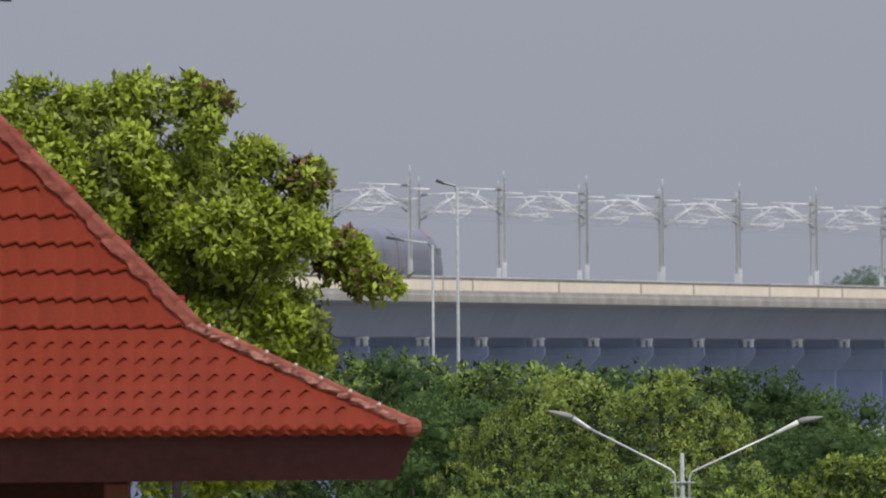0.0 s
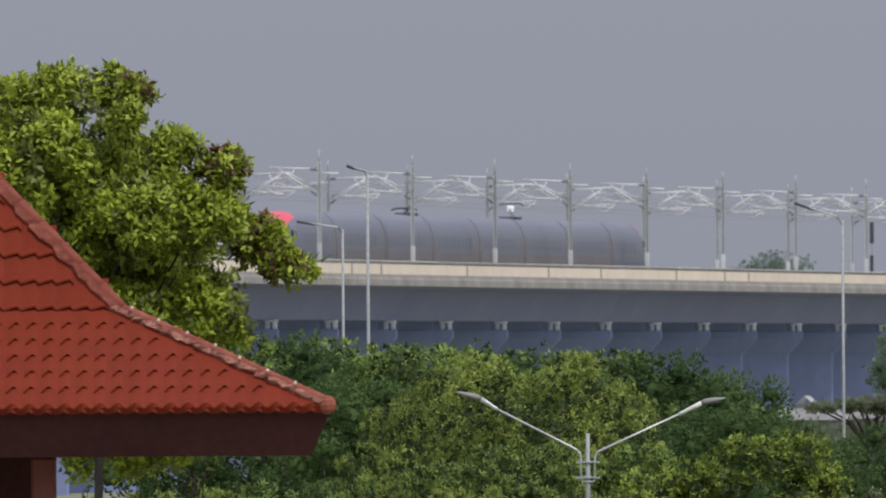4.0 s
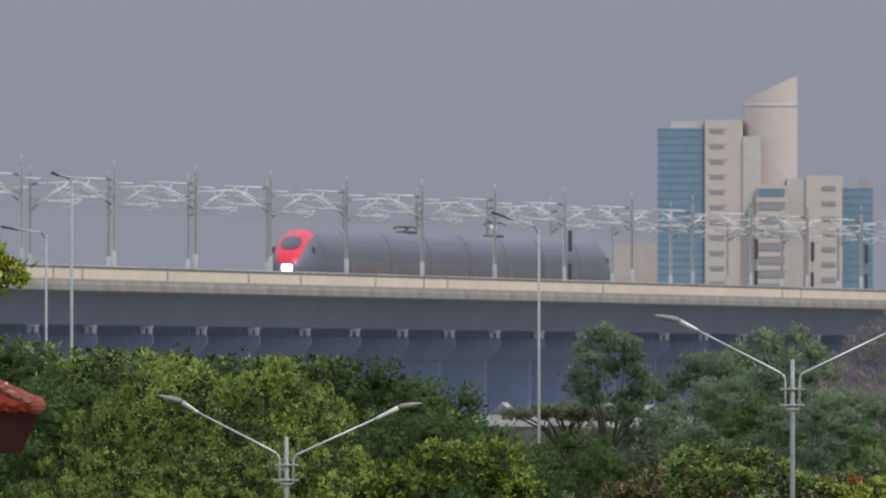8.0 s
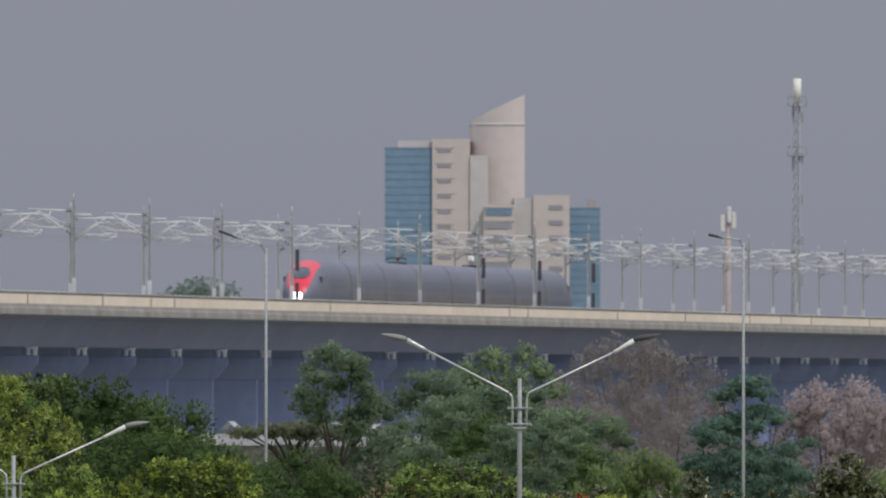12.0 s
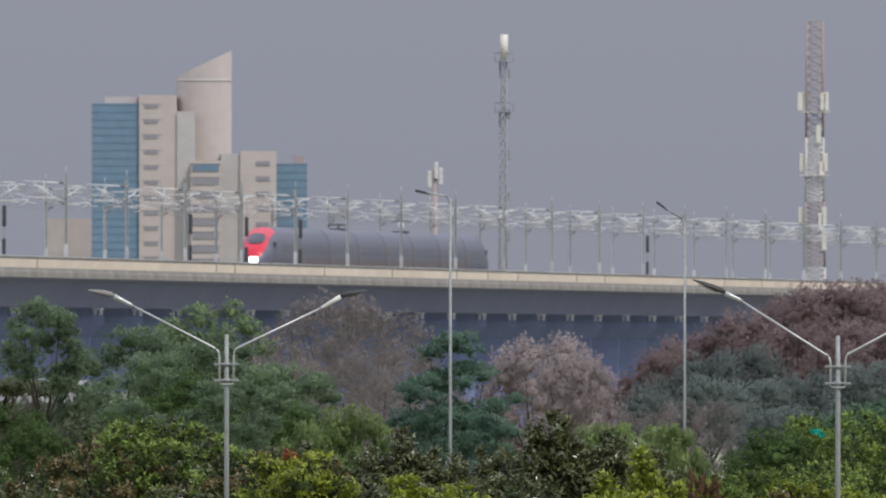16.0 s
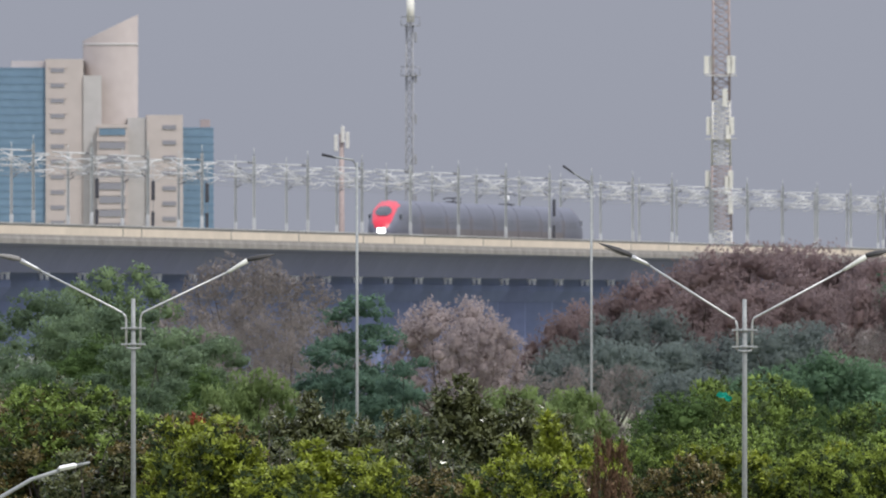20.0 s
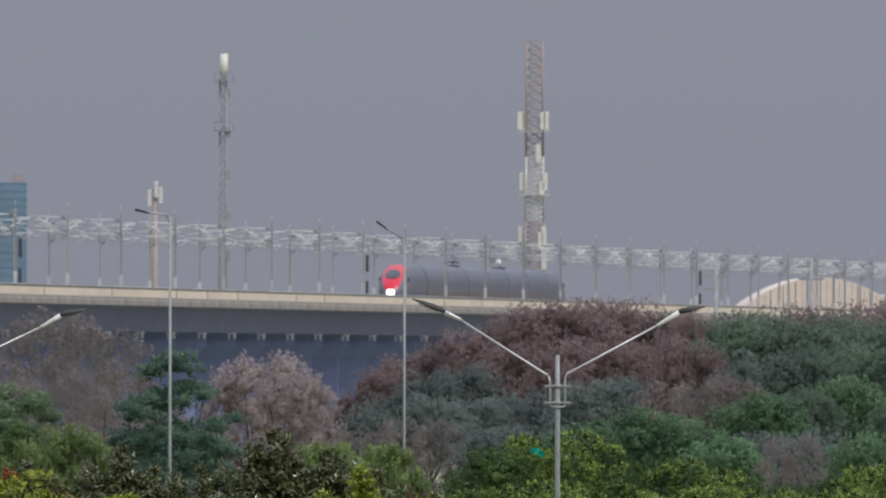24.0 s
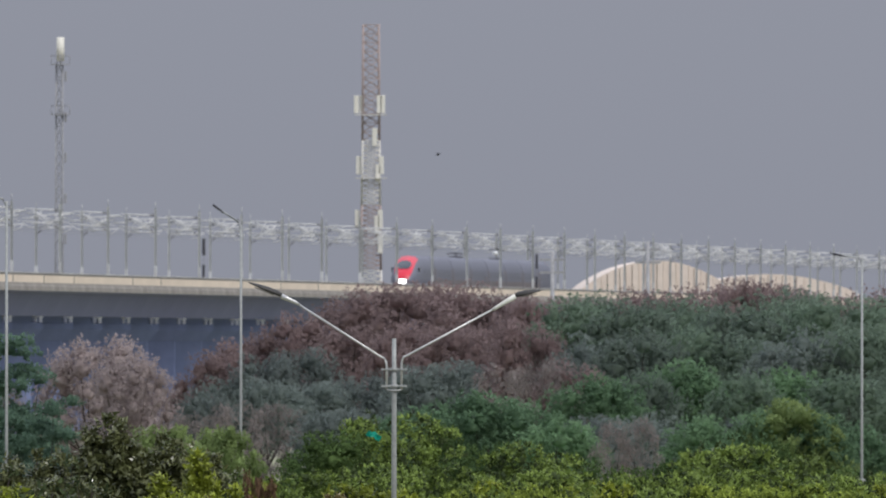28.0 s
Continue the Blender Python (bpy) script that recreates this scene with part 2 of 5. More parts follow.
# farthest greens: grey-blue haze painted into the leaves
LEAF_HAZED = leaf_mat("leaf_hazed_grey_green", (0.188, 0.212, 0.212), (0.24, 0.285, 0.255), 0.9, 0.02, 0.05, 0.7, 0.35)
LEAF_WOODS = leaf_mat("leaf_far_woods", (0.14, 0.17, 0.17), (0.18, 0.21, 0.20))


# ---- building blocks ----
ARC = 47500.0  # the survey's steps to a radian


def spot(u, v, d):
    """The place d metres north of the eye that lies u steps to its right and v steps below a line 220 steps over the horizon."""
    return Vector((EYE.x + d * u / ARC, EYE.y + d, EYE.z + d * (220 - v) / ARC))


def part(name, bm, mat, parent=None, label="", m=None):
    """Links a bmesh as one mesh object, under parent."""
    me = bpy.data.meshes.new(name)
    bm.to_mesh(me)
    bm.free()
    return piece(name, me, mat, parent, label, m)


def piece(name, me, mat=None, parent=None, label="", m=None):
    if mat and not me.materials:
        me.materials.append(mat)
    ob = new(name, me)
    if parent:
        ob.parent = parent
    if m is not None:
        ob.matrix_basis = m
    return tagged(ob, label)


def box(bm, x0, x1, y0, y1, z0, z1, bevel=0.0):
    made = bmesh.ops.create_cube(bm, size=1.0, matrix=Matrix.LocRotScale(((x0 + x1) / 2, (y0 + y1) / 2, (z0 + z1) / 2), None, (x1 - x0, y1 - y0, z1 - z0)))
    if bevel:
        edges = list({e for v in made["verts"] for e in v.link_edges})
        bmesh.ops.bevel(bm, geom=edges, offset=bevel, segments=1, affect="EDGES")
    return bm


def boxed(*sizes, bevel=0.0):
    return box(bmesh.new(), *sizes, bevel=bevel)


def tube(bm, points, radius, sides=6, end_radius=None, cap=True):
    """A tube through points, its radius going to end_radius."""
    pts = [Vector(p) for p in points]
    rings = []
    for i, p in enumerate(pts):
        way = (pts[min(i + 1, len(pts) - 1)] - pts[max(i - 1, 0)]).normalized()
        a = way.orthogonal().normalized() if abs(way.z) < 0.99 else Vector((1, 0, 0))
        b = way.cross(a).normalized()
        a = b.cross(way)
        r = radius if end_radius is None else radius + (end_radius - radius) * i / (len(pts) - 1)
        rings.append([bm.verts.new(p + (a * math.cos(k * math.tau / sides) + b * math.sin(k * math.tau / sides)) * r) for k in range(sides)])
    for r0, r1 in zip(rings, rings[1:]):
        for k in range(sides):
            bm.faces.new((r0[k], r0[(k + 1) % sides], r1[(k + 1) % sides], r1[k])).smooth = True
    if cap:
        bm.faces.new(rings[0][::-1]), bm.faces.new(rings[-1])
    return bm


def tubed(points, radius, sides=6, end_radius=None):
    return tube(bmesh.new(), points, radius, sides, end_radius)


def prism(profile, y0, y1):
    """A bmesh: a closed x-z outline drawn out from y0 to y1."""
    bm = bmesh.new()
    a = [bm.verts.new((x, y0, z)) for x, z in profile]
    b = [bm.verts.new((x, y1, z)) for x, z in profile]
    n = len(profile)
    for i in range(n):
        bm.faces.new((a[i], a[(i + 1) % n], b[(i + 1) % n], b[i]))
    bm.faces.new(a[::-1]), bm.faces.new(b)
    bmesh.ops.recalc_face_normals(bm, faces=bm.faces)
    return bm


def thing(name, m, label, category, group="", kind=""):
    ob = new(name)
    ob.matrix_basis = m
    return tagged(ob, label, category, group, kind)


# ---- ground ----
def build_ground():
    bm = bmesh.new()
    bmesh.ops.create_grid(bm, x_segments=60, y_segments=60, size=1.0, matrix=pose(0, 2200, 0) @ Matrix.Diagonal((4000, 4200, 1, 1)))
    for v in bm.verts:
        v.co.z = -0.6 * (0.5 + 0.5 * noise.noise(v.co * 0.004))
    g = part("ground", bm, M_GROUND)
    tagged(g, "dry grassy plain with patches of bare earth", "ground", kind="structure")


build_ground()

# ---- viaduct: x to its near side, y along it away from the eye, z from the ground ----
LINE = pose(-12.9, 2067, 0, 0, 0, -6.79)
RAIL, TOP = 15.15, 15.9
SPAN0, SPAN, SPANS = -500.6, 32.1, 100


def build_viaduct():
    via = thing("viaduct", LINE, "long pale concrete railway viaduct on grey piers", "viaduct", kind="structure")
    girder = prism([(0.1, 14.4), (0.1, 14.05), (-2.2, 13.75), (-3.4, 11.6), (-10.6, 11.6), (-11.8, 13.75), (-14.1, 14.05), (-14.1, 14.4)], 0.02, SPAN - 0.02)
    gm = bpy.data.meshes.new("girder")
    girder.to_mesh(gm), girder.free()
    edge = prism([(0.2, 14.88), (0.24, 14.6), (0.32, 14.54), (0.32, 14.06), (0.1, 14.06), (0.1, 14.4), (-1.0, 14.404), (-1.0, 14.72), (0.0, 14.88)], 0.02, SPAN - 0.02)
    em = bpy.data.meshes.new("deck_edge")
    edge.to_mesh(em), edge.free()
    panel = prism([(0.2, TOP - 0.27), (0.2, 14.885), (0.0, 14.885), (0.0, TOP - 0.27)], 0.006, SPAN / 2 - 0.006)
    pm = bpy.data.meshes.new("parapet_panel")
    panel.to_mesh(pm), panel.free()
    cap = prism([(0.24, TOP), (0.24, TOP - 0.088), (-0.05, TOP - 0.088), (-0.05, TOP)], 0.02, SPAN / 2 - 0.02)
    cm = bpy.data.meshes.new("coping")
    cap.to_mesh(cm), cap.free()
    lip = prism([(0.23, TOP - 0.09), (0.225, TOP - 0.2), (0.205, TOP - 0.27), (-0.03, TOP - 0.27), (-0.03, TOP - 0.09)], 0.02, SPAN / 2 - 0.02)
    lm = bpy.data.meshes.new("coping_bed")
    lip.to_mesh(lm), lip.free()
    bed = prism([(-1.6, 14.97), (-1.6, 14.41), (-12.4, 14.41), (-12.4, 14.97)], 0.02, SPAN - 0.02)
    bd = bpy.data.meshes.new("track_slab")
    bed.to_mesh(bd), bed.free()
    rails = bmesh.new()
    for x in (-5.2, -3.76, -10.24, -8.8):
        box(rails, x - 0.04, x + 0.04, 0, SPAN, 14.972, RAIL)
    rm = bpy.data.meshes.new("rail")
    rails.to_mesh(rm), rails.free()
    bm = bmesh.new()
    for y0, y1, z0, z1, x0, x1 in ((-1.2, 1.2, -1, 9.2, -9.8, -4.2),):
        box(bm, x0, x1, y0, y1, z0, z1, bevel=0.06)
    lo = [bm.verts.new(p) for p in ((-9.9, -1.3, 9.1), (-4.1, -1.3, 9.1), (-4.1, 1.3, 9.1), (-9.9, 1.3, 9.1))]
    md = [bm.verts.new(p) for p in ((-11.0, -1.7, 10.3), (-3.0, -1.7, 10.3), (-3.0, 1.7, 10.3), (-11.0, 1.7, 10.3))]
    box(bm, -9.9, -4.3, -1.6, 1.6, 10.903, 11.58)
    hi = [bm.verts.new(p) for p in ((-11.0, -1.7, 10.9), (-3.0, -1.7, 10.9), (-3.0, 1.7, 10.9), (-11.0, 1.7, 10.9))]
    for a, b in ((lo, md), (md, hi)):
        for k in range(4):
            bm.faces.new((a[k], a[(k + 1) % 4], b[(k + 1) % 4], b[k]))
    bm.faces.new(lo[::-1]), bm.faces.new(hi)
    pier = bpy.data.meshes.new("pier")
    bm.to_mesh(pier), bm.free()
    bm = boxed(-0.42, -0.1, -0.5, 0.5, 10.92, 11.42, bevel=0.04)
    box(bm, 0.1, 0.42, -0.5, 0.5, 10.92, 11.42, bevel=0.04)
    box(bm, -0.5, 0.5, -0.55, 0.55, 11.424, 11.595, bevel=0.03)
    bear = bpy.data.meshes.new("bearing")
    bm.to_mesh(bear), bm.free()
    bm = boxed(0.203, 0.24, -0.25, 0.25, 14.89, TOP - 0.28, bevel=0.015)
    jm = bpy.data.meshes.new("joint_cover")
    bm.to_mesh(jm), bm.free()
    rng = random.Random(12)
    skew = Matrix.Translation((-7, 0, 0)) @ pose(0, 0, 0, 0, 0, 6) @ Matrix.Translation((7, 0, 0))  # the piers stand slightly askew
    for i in range(SPANS):
        y = SPAN0 + i * SPAN
        at = Matrix.Translation((0, y, 0))
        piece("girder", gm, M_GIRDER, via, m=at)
        piece("deck_edge", em, M_EDGE, via, m=at)
        piece("track_slab", bd, M_EDGE, via, m=at)
        piece("rail", rm, M_STEEL, via, m=at)
        for k in (0, 1):
            a = Matrix.Translation((0, y + k * SPAN / 2, 0))
            piece("parapet_panel", pm, M_CONCRETE, via, m=a)
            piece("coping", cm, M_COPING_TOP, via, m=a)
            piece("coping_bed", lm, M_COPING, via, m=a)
            if rng.random() < 0.25:
                piece("joint_cover", jm, M_EDGE, via, m=a)
            a = Matrix.Translation((-14.2, y + k * SPAN / 2, 0))
            piece("parapet_panel", pm, M_CONCRETE, via, m=a)
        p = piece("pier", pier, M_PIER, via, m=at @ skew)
        for x in (-3.5, -10.5):
            piece("bearing", bear, M_BEARING, p, m=Matrix.Translation((x, 0, 0)))


build_viaduct()

STATIONS = list(np.interp(np.arange(-5, 50), [-5, 0, 1, 2, 3, 4, 5, 6, 7, 8, 13, 14, 15, 16, 17, 18, 50],
                          [-397, -142, -91, -43.8, 1.5, 49.6, 99.7, 150, 200.7, 251.7, 492.7, 544.4, 598.8, 649.4, 701.4, 754.8, 2390]))


def build_mast(side):
    """A catenary mast; side -1 reaches to its left over the near track, 1 to its right over the far one."""
    mast = thing("catenary_mast", LINE, "grey steel catenary mast with pale tubular cantilever on the viaduct", "catenary mast", "catenary masts")
    bm = bmesh.new()
    for x in (-0.13, 0.11):
        box(bm, x, x + 0.02, -0.13, 0.13, 14.72, 22.9)
    box(bm, -0.11, 0.11, -0.012, 0.012, 14.72, 22.9)
    part("post", bm, M_MAST, mast)
    part("base_sleeve", boxed(-0.16, 0.16, -0.16, 0.16, 14.72, 17.0, bevel=0.03), M_MAST_BASE, mast)
    part("base_plate", boxed(-0.3, 0.3, -0.3, 0.3, 14.7, 14.78), M_STEEL, mast)
    s = side
    part("top_tube", tubed([(0, 0, 22.3), (s * 3.6, 0, 22.45)], 0.065, 6), M_BRACKET, mast)
    part("stay_tube", tubed([(s * 0.15, 0, 20.5), (s * 2.9, 0, 22.35)], 0.06, 6), M_BRACKET, mast)
    part("registration_tube", tubed([(s * 0.9, 0, 20.95), (s * 3.9, 0, 21.15)], 0.05, 6), M_BRACKET, mast)
    part("steady_arm", tubed([(s * 3.9, 0, 21.1), (s * 3.2, 0.1, 20.6), (s * 2.6, 0.1, 20.55)], 0.035, 6), M_BRACKET, mast)
    part("second_stay", tubed([(s * 0.15, 0.5, 20.9), (s * 2.2, 0.5, 22.0), (s * 3.3, 0.5, 22.05)], 0.055, 6), M_BRACKET, mast)
    part("second_arm", tubed([(s * 0.15, 0.5, 21.2), (s * 3.0, 0.5, 20.9)], 0.05, 6), M_BRACKET, mast)
    part("third_stay", tubed([(s * 1.1, 0.9, 20.75), (s * 2.5, 0.9, 21.75), (s * 3.5, 0.9, 21.45)], 0.036, 6), M_BRACKET, mast)
    part("dropper_bar", tubed([(s * 1.9, 0.9, 22.35), (s * 2.6, 0.9, 20.95)], 0.04, 6), M_BRACKET, mast)
    part("clamp_bar", boxed(-0.06, 0.06, -0.05, 0.6, 20.85, 21.25), M_STEEL, mast)
    part("back_tube", tubed([(-s * 1.4, 0, 22.0), (0, 0, 22.05)], 0.06, 6), M_BRACKET, mast)
    for z in (22.3, 20.5):
        bm = bmesh.new()
        for k in range(4):
            tube(bm, [(s * (0.2 + k * 0.11), 0, z + k * 0.01 + (k * 0.07 if z < 21 else 0)), (s * (0.25 + k * 0.11), 0, z + k * 0.01 + (k * 0.07 if z < 21 else 0))], 0.11, 7)
        part("insulator", bm, M_DARK, mast)
    part("finial", tubed([(0, 0, 22.9), (0, 0, 23.7)], 0.04, 5), M_MAST, mast)
    return mast


def build_masts():
    near, far = build_mast(-1), build_mast(1)
    for i, y in enumerate(STATIONS):
        for proto, x in ((near, -0.7), (far, -13.3)):
            m = LINE @ Matrix.Translation((x, y, 0))
            if i == 0:
                proto.matrix_basis = m
            else:
                copy_thing(proto, m)
    for i in (4, 12, 15, 16, 17, 24, 33):
        y = STATIONS[i]
        w = thing("tension_weight", LINE @ Matrix.Translation((-0.4, y, 0)), "dark stack of tensioning weights on a catenary mast", "tension weight", "tension weights")
        part("counterweight", boxed(0.02, 0.34, -0.18, 0.18, 18.3, 20.1, bevel=0.04), M_DARK, w)
        part("lower_weight", boxed(0.02, 0.30, -0.16, 0.16, 15.95, 17.3, bevel=0.04), M_DARK, w)
        part("guide_rod", tubed([(0.18, 0, 15.9), (0.18, 0, 21.6)], 0.03, 5), M_LATTICE, w)
    for name, x, z, sag in (("contact_wire", -4.0, 20.5, 0.1), ("messenger_wire", -4.0, 22.1, 0.9), ("contact_wire", -10.0, 20.5, 0.1), ("messenger_wire", -10.0, 22.1, 0.9),
                            ("feeder_wire", 0.5, 22.0, 0.8), ("feeder_wire", -14.6, 22.0, 0.8)):
        bm = bmesh.new()
        tube(bm, [(x, y0 + (y1 - y0) * k / 6, z - sag * 4 * (k / 6) * (1 - k / 6)) for y0, y1 in zip(STATIONS, STATIONS[1:]) for k in range(6)], 0.02, 3, cap=False)
        w = part(name, bm, M_STEEL, m=LINE)
        tagged(w, "thin grey overhead wire strung between the masts", "wire", "overhead wires")


build_masts()


# ---- train: x across, y from its tail to its head, z from the ground ----
CAR, CARS, HIGH = 26.9, 8, 4.3


def section(width, high, low=0.0):
    w = width / 2
    return [(-w * 0.9, 0.25 + low), (-w, 0.9), (-w, 2.2), (-w * 0.95, 2.95), (-w * 0.8, 3.65), (-w * 0.47, high - 0.1), (0, high),
            (w * 0.47, high - 0.1), (w * 0.8, 3.65), (w * 0.95, 2.95), (w, 2.2), (w, 0.9), (w * 0.9, 0.25 + low)]


def loft(rings):
    bm = bmesh.new()
    vs = [[bm.verts.new(p) for p in r] for r in rings]
    n = len(rings[0])
    for a, b in zip(vs, vs[1:]):
        for k in range(n):
            bm.faces.new((a[k], a[(k + 1) % n], b[(k + 1) % n], b[k])).smooth = True
    for end in (bm.faces.new(vs[0][::-1]), bm.faces.new(vs[-1])):
        for e in end.edges:
            e.smooth = False
    bmesh.ops.recalc_face_normals(bm, faces=bm.faces)
    return bm


def nose_rings(y0, flip):
    """Outlines from the nose's tip to the full body; flip: the nose points to -y."""
    rings = []
    for s, wk, top, bottom in ((0.0, 0.48, 1.5, 0.45), (0.25, 0.66, 1.95, 0.3), (0.9, 0.82, 2.4, 0.22), (2.2, 0.92, 3.05, 0.2), (3.8, 0.97, 3.62, 0.2), (5.6, 0.99, 3.98, 0.2), (8.0, 1.0, 4.22, 0.2), (9.8, 1.0, HIGH, 0.2)):
        prof = section(3.36 * wk, HIGH)
        k = (top - bottom) / (HIGH - 0.25)
        rings.append([(x, y0 + (s if flip else -s), bottom + (z - 0.25) * k) for x, z in prof])
    return rings


def build_train():
    train = thing("high_speed_train", LINE, "silver grey high-speed train with red nose running along the viaduct", "train")
    body = loft([[(x, y, z) for x, z in section(3.36, HIGH)] for y in (0.25, 8, 17, CAR - 0.25)])
    bme = bpy.data.meshes.new("car_body")
    body.to_mesh(bme), body.free()
    gm = bpy.data.meshes.new("gangway")
    g = loft([[(x * 0.985, y, z * 0.985) for x, z in section(3.36, HIGH)] for y in (-0.27, 0.27)])
    g.to_mesh(gm), g.free()
    wb = prism([(1.66, 1.85), (1.687, 1.85), (1.687, 2.2), (1.643, 2.65), (1.62, 2.65)], -0.72, 0.72)
    wm = bpy.data.meshes.new("window")
    wb.to_mesh(wm), wb.free()
    db = prism([(1.66, 0.95), (1.687, 0.95), (1.687, 2.2), (1.625, 2.8), (1.6, 2.8)], -0.45, 0.45)
    dm = bpy.data.meshes.new("door")
    db.to_mesh(dm), db.free()
    sb = prism([(1.5, 0.3), (1.56, 0.3), (1.69, 0.92), (1.69, 1.5), (1.6, 1.5)], 0.3, CAR - 0.3)
    sm = bpy.data.meshes.new("skirt")
    sb.to_mesh(sm), sb.free()
    for i in range(CARS):
        y = i * CAR
        if 0 < i < CARS - 1:
            car = piece("car", bme, M_TRAIN, train, m=Matrix.Translation((0, y, 0)))
        else:
            tail = i == 0
            rings = nose_rings(0.0 if tail else CAR, tail)
            rings.append([(x, CAR - 0.25 if tail else 0.25, z) for x, z in section(3.36, HIGH)])
            car = part("end_car", loft(rings), M_TRAIN, train, "red-nosed end car", Matrix.Translation((0, y, 0)))
            sgn, base = (1, 0) if tail else (-1, CAR)
            hood = bmesh.new()
            rr = nose_rings(base, tail)
            grid = [[hood.verts.new(p + Vector((0, -sgn * 0.03, 0.03))) for p in (Vector(r[5]).lerp(Vector(r[4]), 0.75), Vector(r[5]), Vector(r[6]), Vector(r[7]), Vector(r[7]).lerp(Vector(r[8]), 0.75))] for r in rr[:7]]
            for a, b in zip(grid, grid[1:]):
                for k in range(4):
                    hood.faces.new((a[k], a[k + 1], b[k + 1], b[k])).smooth = True
            part("nose_hood", hood, M_RED, car, "glossy red nose hood")
            ws, grid = bmesh.new(), []
            for low, up, f, half in ((2, 3, 0.35, 0.5), (2, 3, 0.6, 0.95), (2, 3, 1.0, 1.2), (3, 4, 0.5, 1.15), (3, 4, 0.85, 0.85), (3, 4, 1.0, 0.5)):
                ring = [Vector(p).lerp(Vector(q), f) for p, q in zip(rr[low], rr[up])]
                row = []
                for k in range(7):
                    i6 = 6 + half * (k / 3 - 1)
                    row.append(ws.verts.new(ring[int(i6)].lerp(ring[int(i6) + 1], i6 % 1) + Vector((0, -sgn * 0.07, 0.07))))
                grid.append(row)
            for a, b in zip(grid, grid[1:]):
                for k in range(6):
                    ws.faces.new((a[k], a[k + 1], b[k + 1], b[k])).smooth = True
            part("windscreen", ws, M_GLASS, car, "dark tinted windscreen")
            part("end_lamp", boxed(-0.42, 0.42, base - sgn * 0.14 - 0.05, base - sgn * 0.14 + 0.05, 0.92, 1.44, bevel=0.09), M_LAMP_ON, car, "lit white end lamp")
            for s in (-1, 1):
                part("side_window", boxed(s * 1.6 - 0.06, s * 1.6 + 0.06, base + sgn * 5.0 - 1.1, base + sgn * 5.0 + 1.1, 2.3, 2.85, bevel=0.04), M_GLASS, car)
        for s in (1, -1):
            flip = Matrix.Diagonal((s, 1, 1, 1))
            if 0 < i < CARS - 1:
                piece("skirt", sm, M_SKIRT, car, m=flip)
            for k in range(9):
                wy = 4.0 + k * 2.26
                if (i == 0 and wy < 10) or (i == CARS - 1 and wy > CAR - 10):
                    continue
                piece("window", wm, M_TRAIN_GLASS, car, m=flip @ Matrix.Translation((0, wy, 0)))
            for wy in (1.6, CAR - 1.6):
                if (i == 0 and wy < 10) or (i == CARS - 1 and wy > CAR - 10):
                    continue
                piece("door", dm, M_SKIRT, car, m=flip @ Matrix.Translation((0, wy, 0)))
        if i:
            piece("gangway", gm, M_JOINT, train, m=Matrix.Translation((0, y, 0)))
        if i in (2, 5):
            y = 24.5 if i == 2 else 4.6
            bm = bmesh.new()
            box(bm, -0.7, 0.7, y - 1.6, y + 1.6, HIGH - 0.05, HIGH + 0.14, bevel=0.04)
            if i == 2:
                tube(bm, [(0, y - 1.5, 4.43), (0, y + 1.2, 4.65), (0, y - 1.2, 4.75)], 0.07, 6)
                tube(bm, [(-0.95, y - 1.2, 4.65), (-0.6, y - 1.2, 4.78), (0.6, y - 1.2, 4.78), (0.95, y - 1.2, 4.65)], 0.07, 6)
                part("pantograph", bm, M_DARK, car, "folded dark pantograph")
            else:
                tube(bm, [(0, y + 1.4, 4.43), (0, y - 0.4, 4.95), (0, y + 0.8, 5.45)], 0.06, 6)
                tube(bm, [(-0.95, y + 0.8, 5.3), (-0.6, y + 0.8, 5.47), (0.6, y + 0.8, 5.47), (0.95, y + 0.8, 5.3)], 0.05, 6)
                pan = part("pantograph", bm, M_DARK, car, "raised dark pantograph")
                part("insulator_cover", boxed(-0.26, 0.26, y - 0.3, y + 0.4, 4.75, 5.3, bevel=0.1), M_WHITE_ENAMEL, pan, "bright white cover on the pantograph")
    return train


train = build_train()


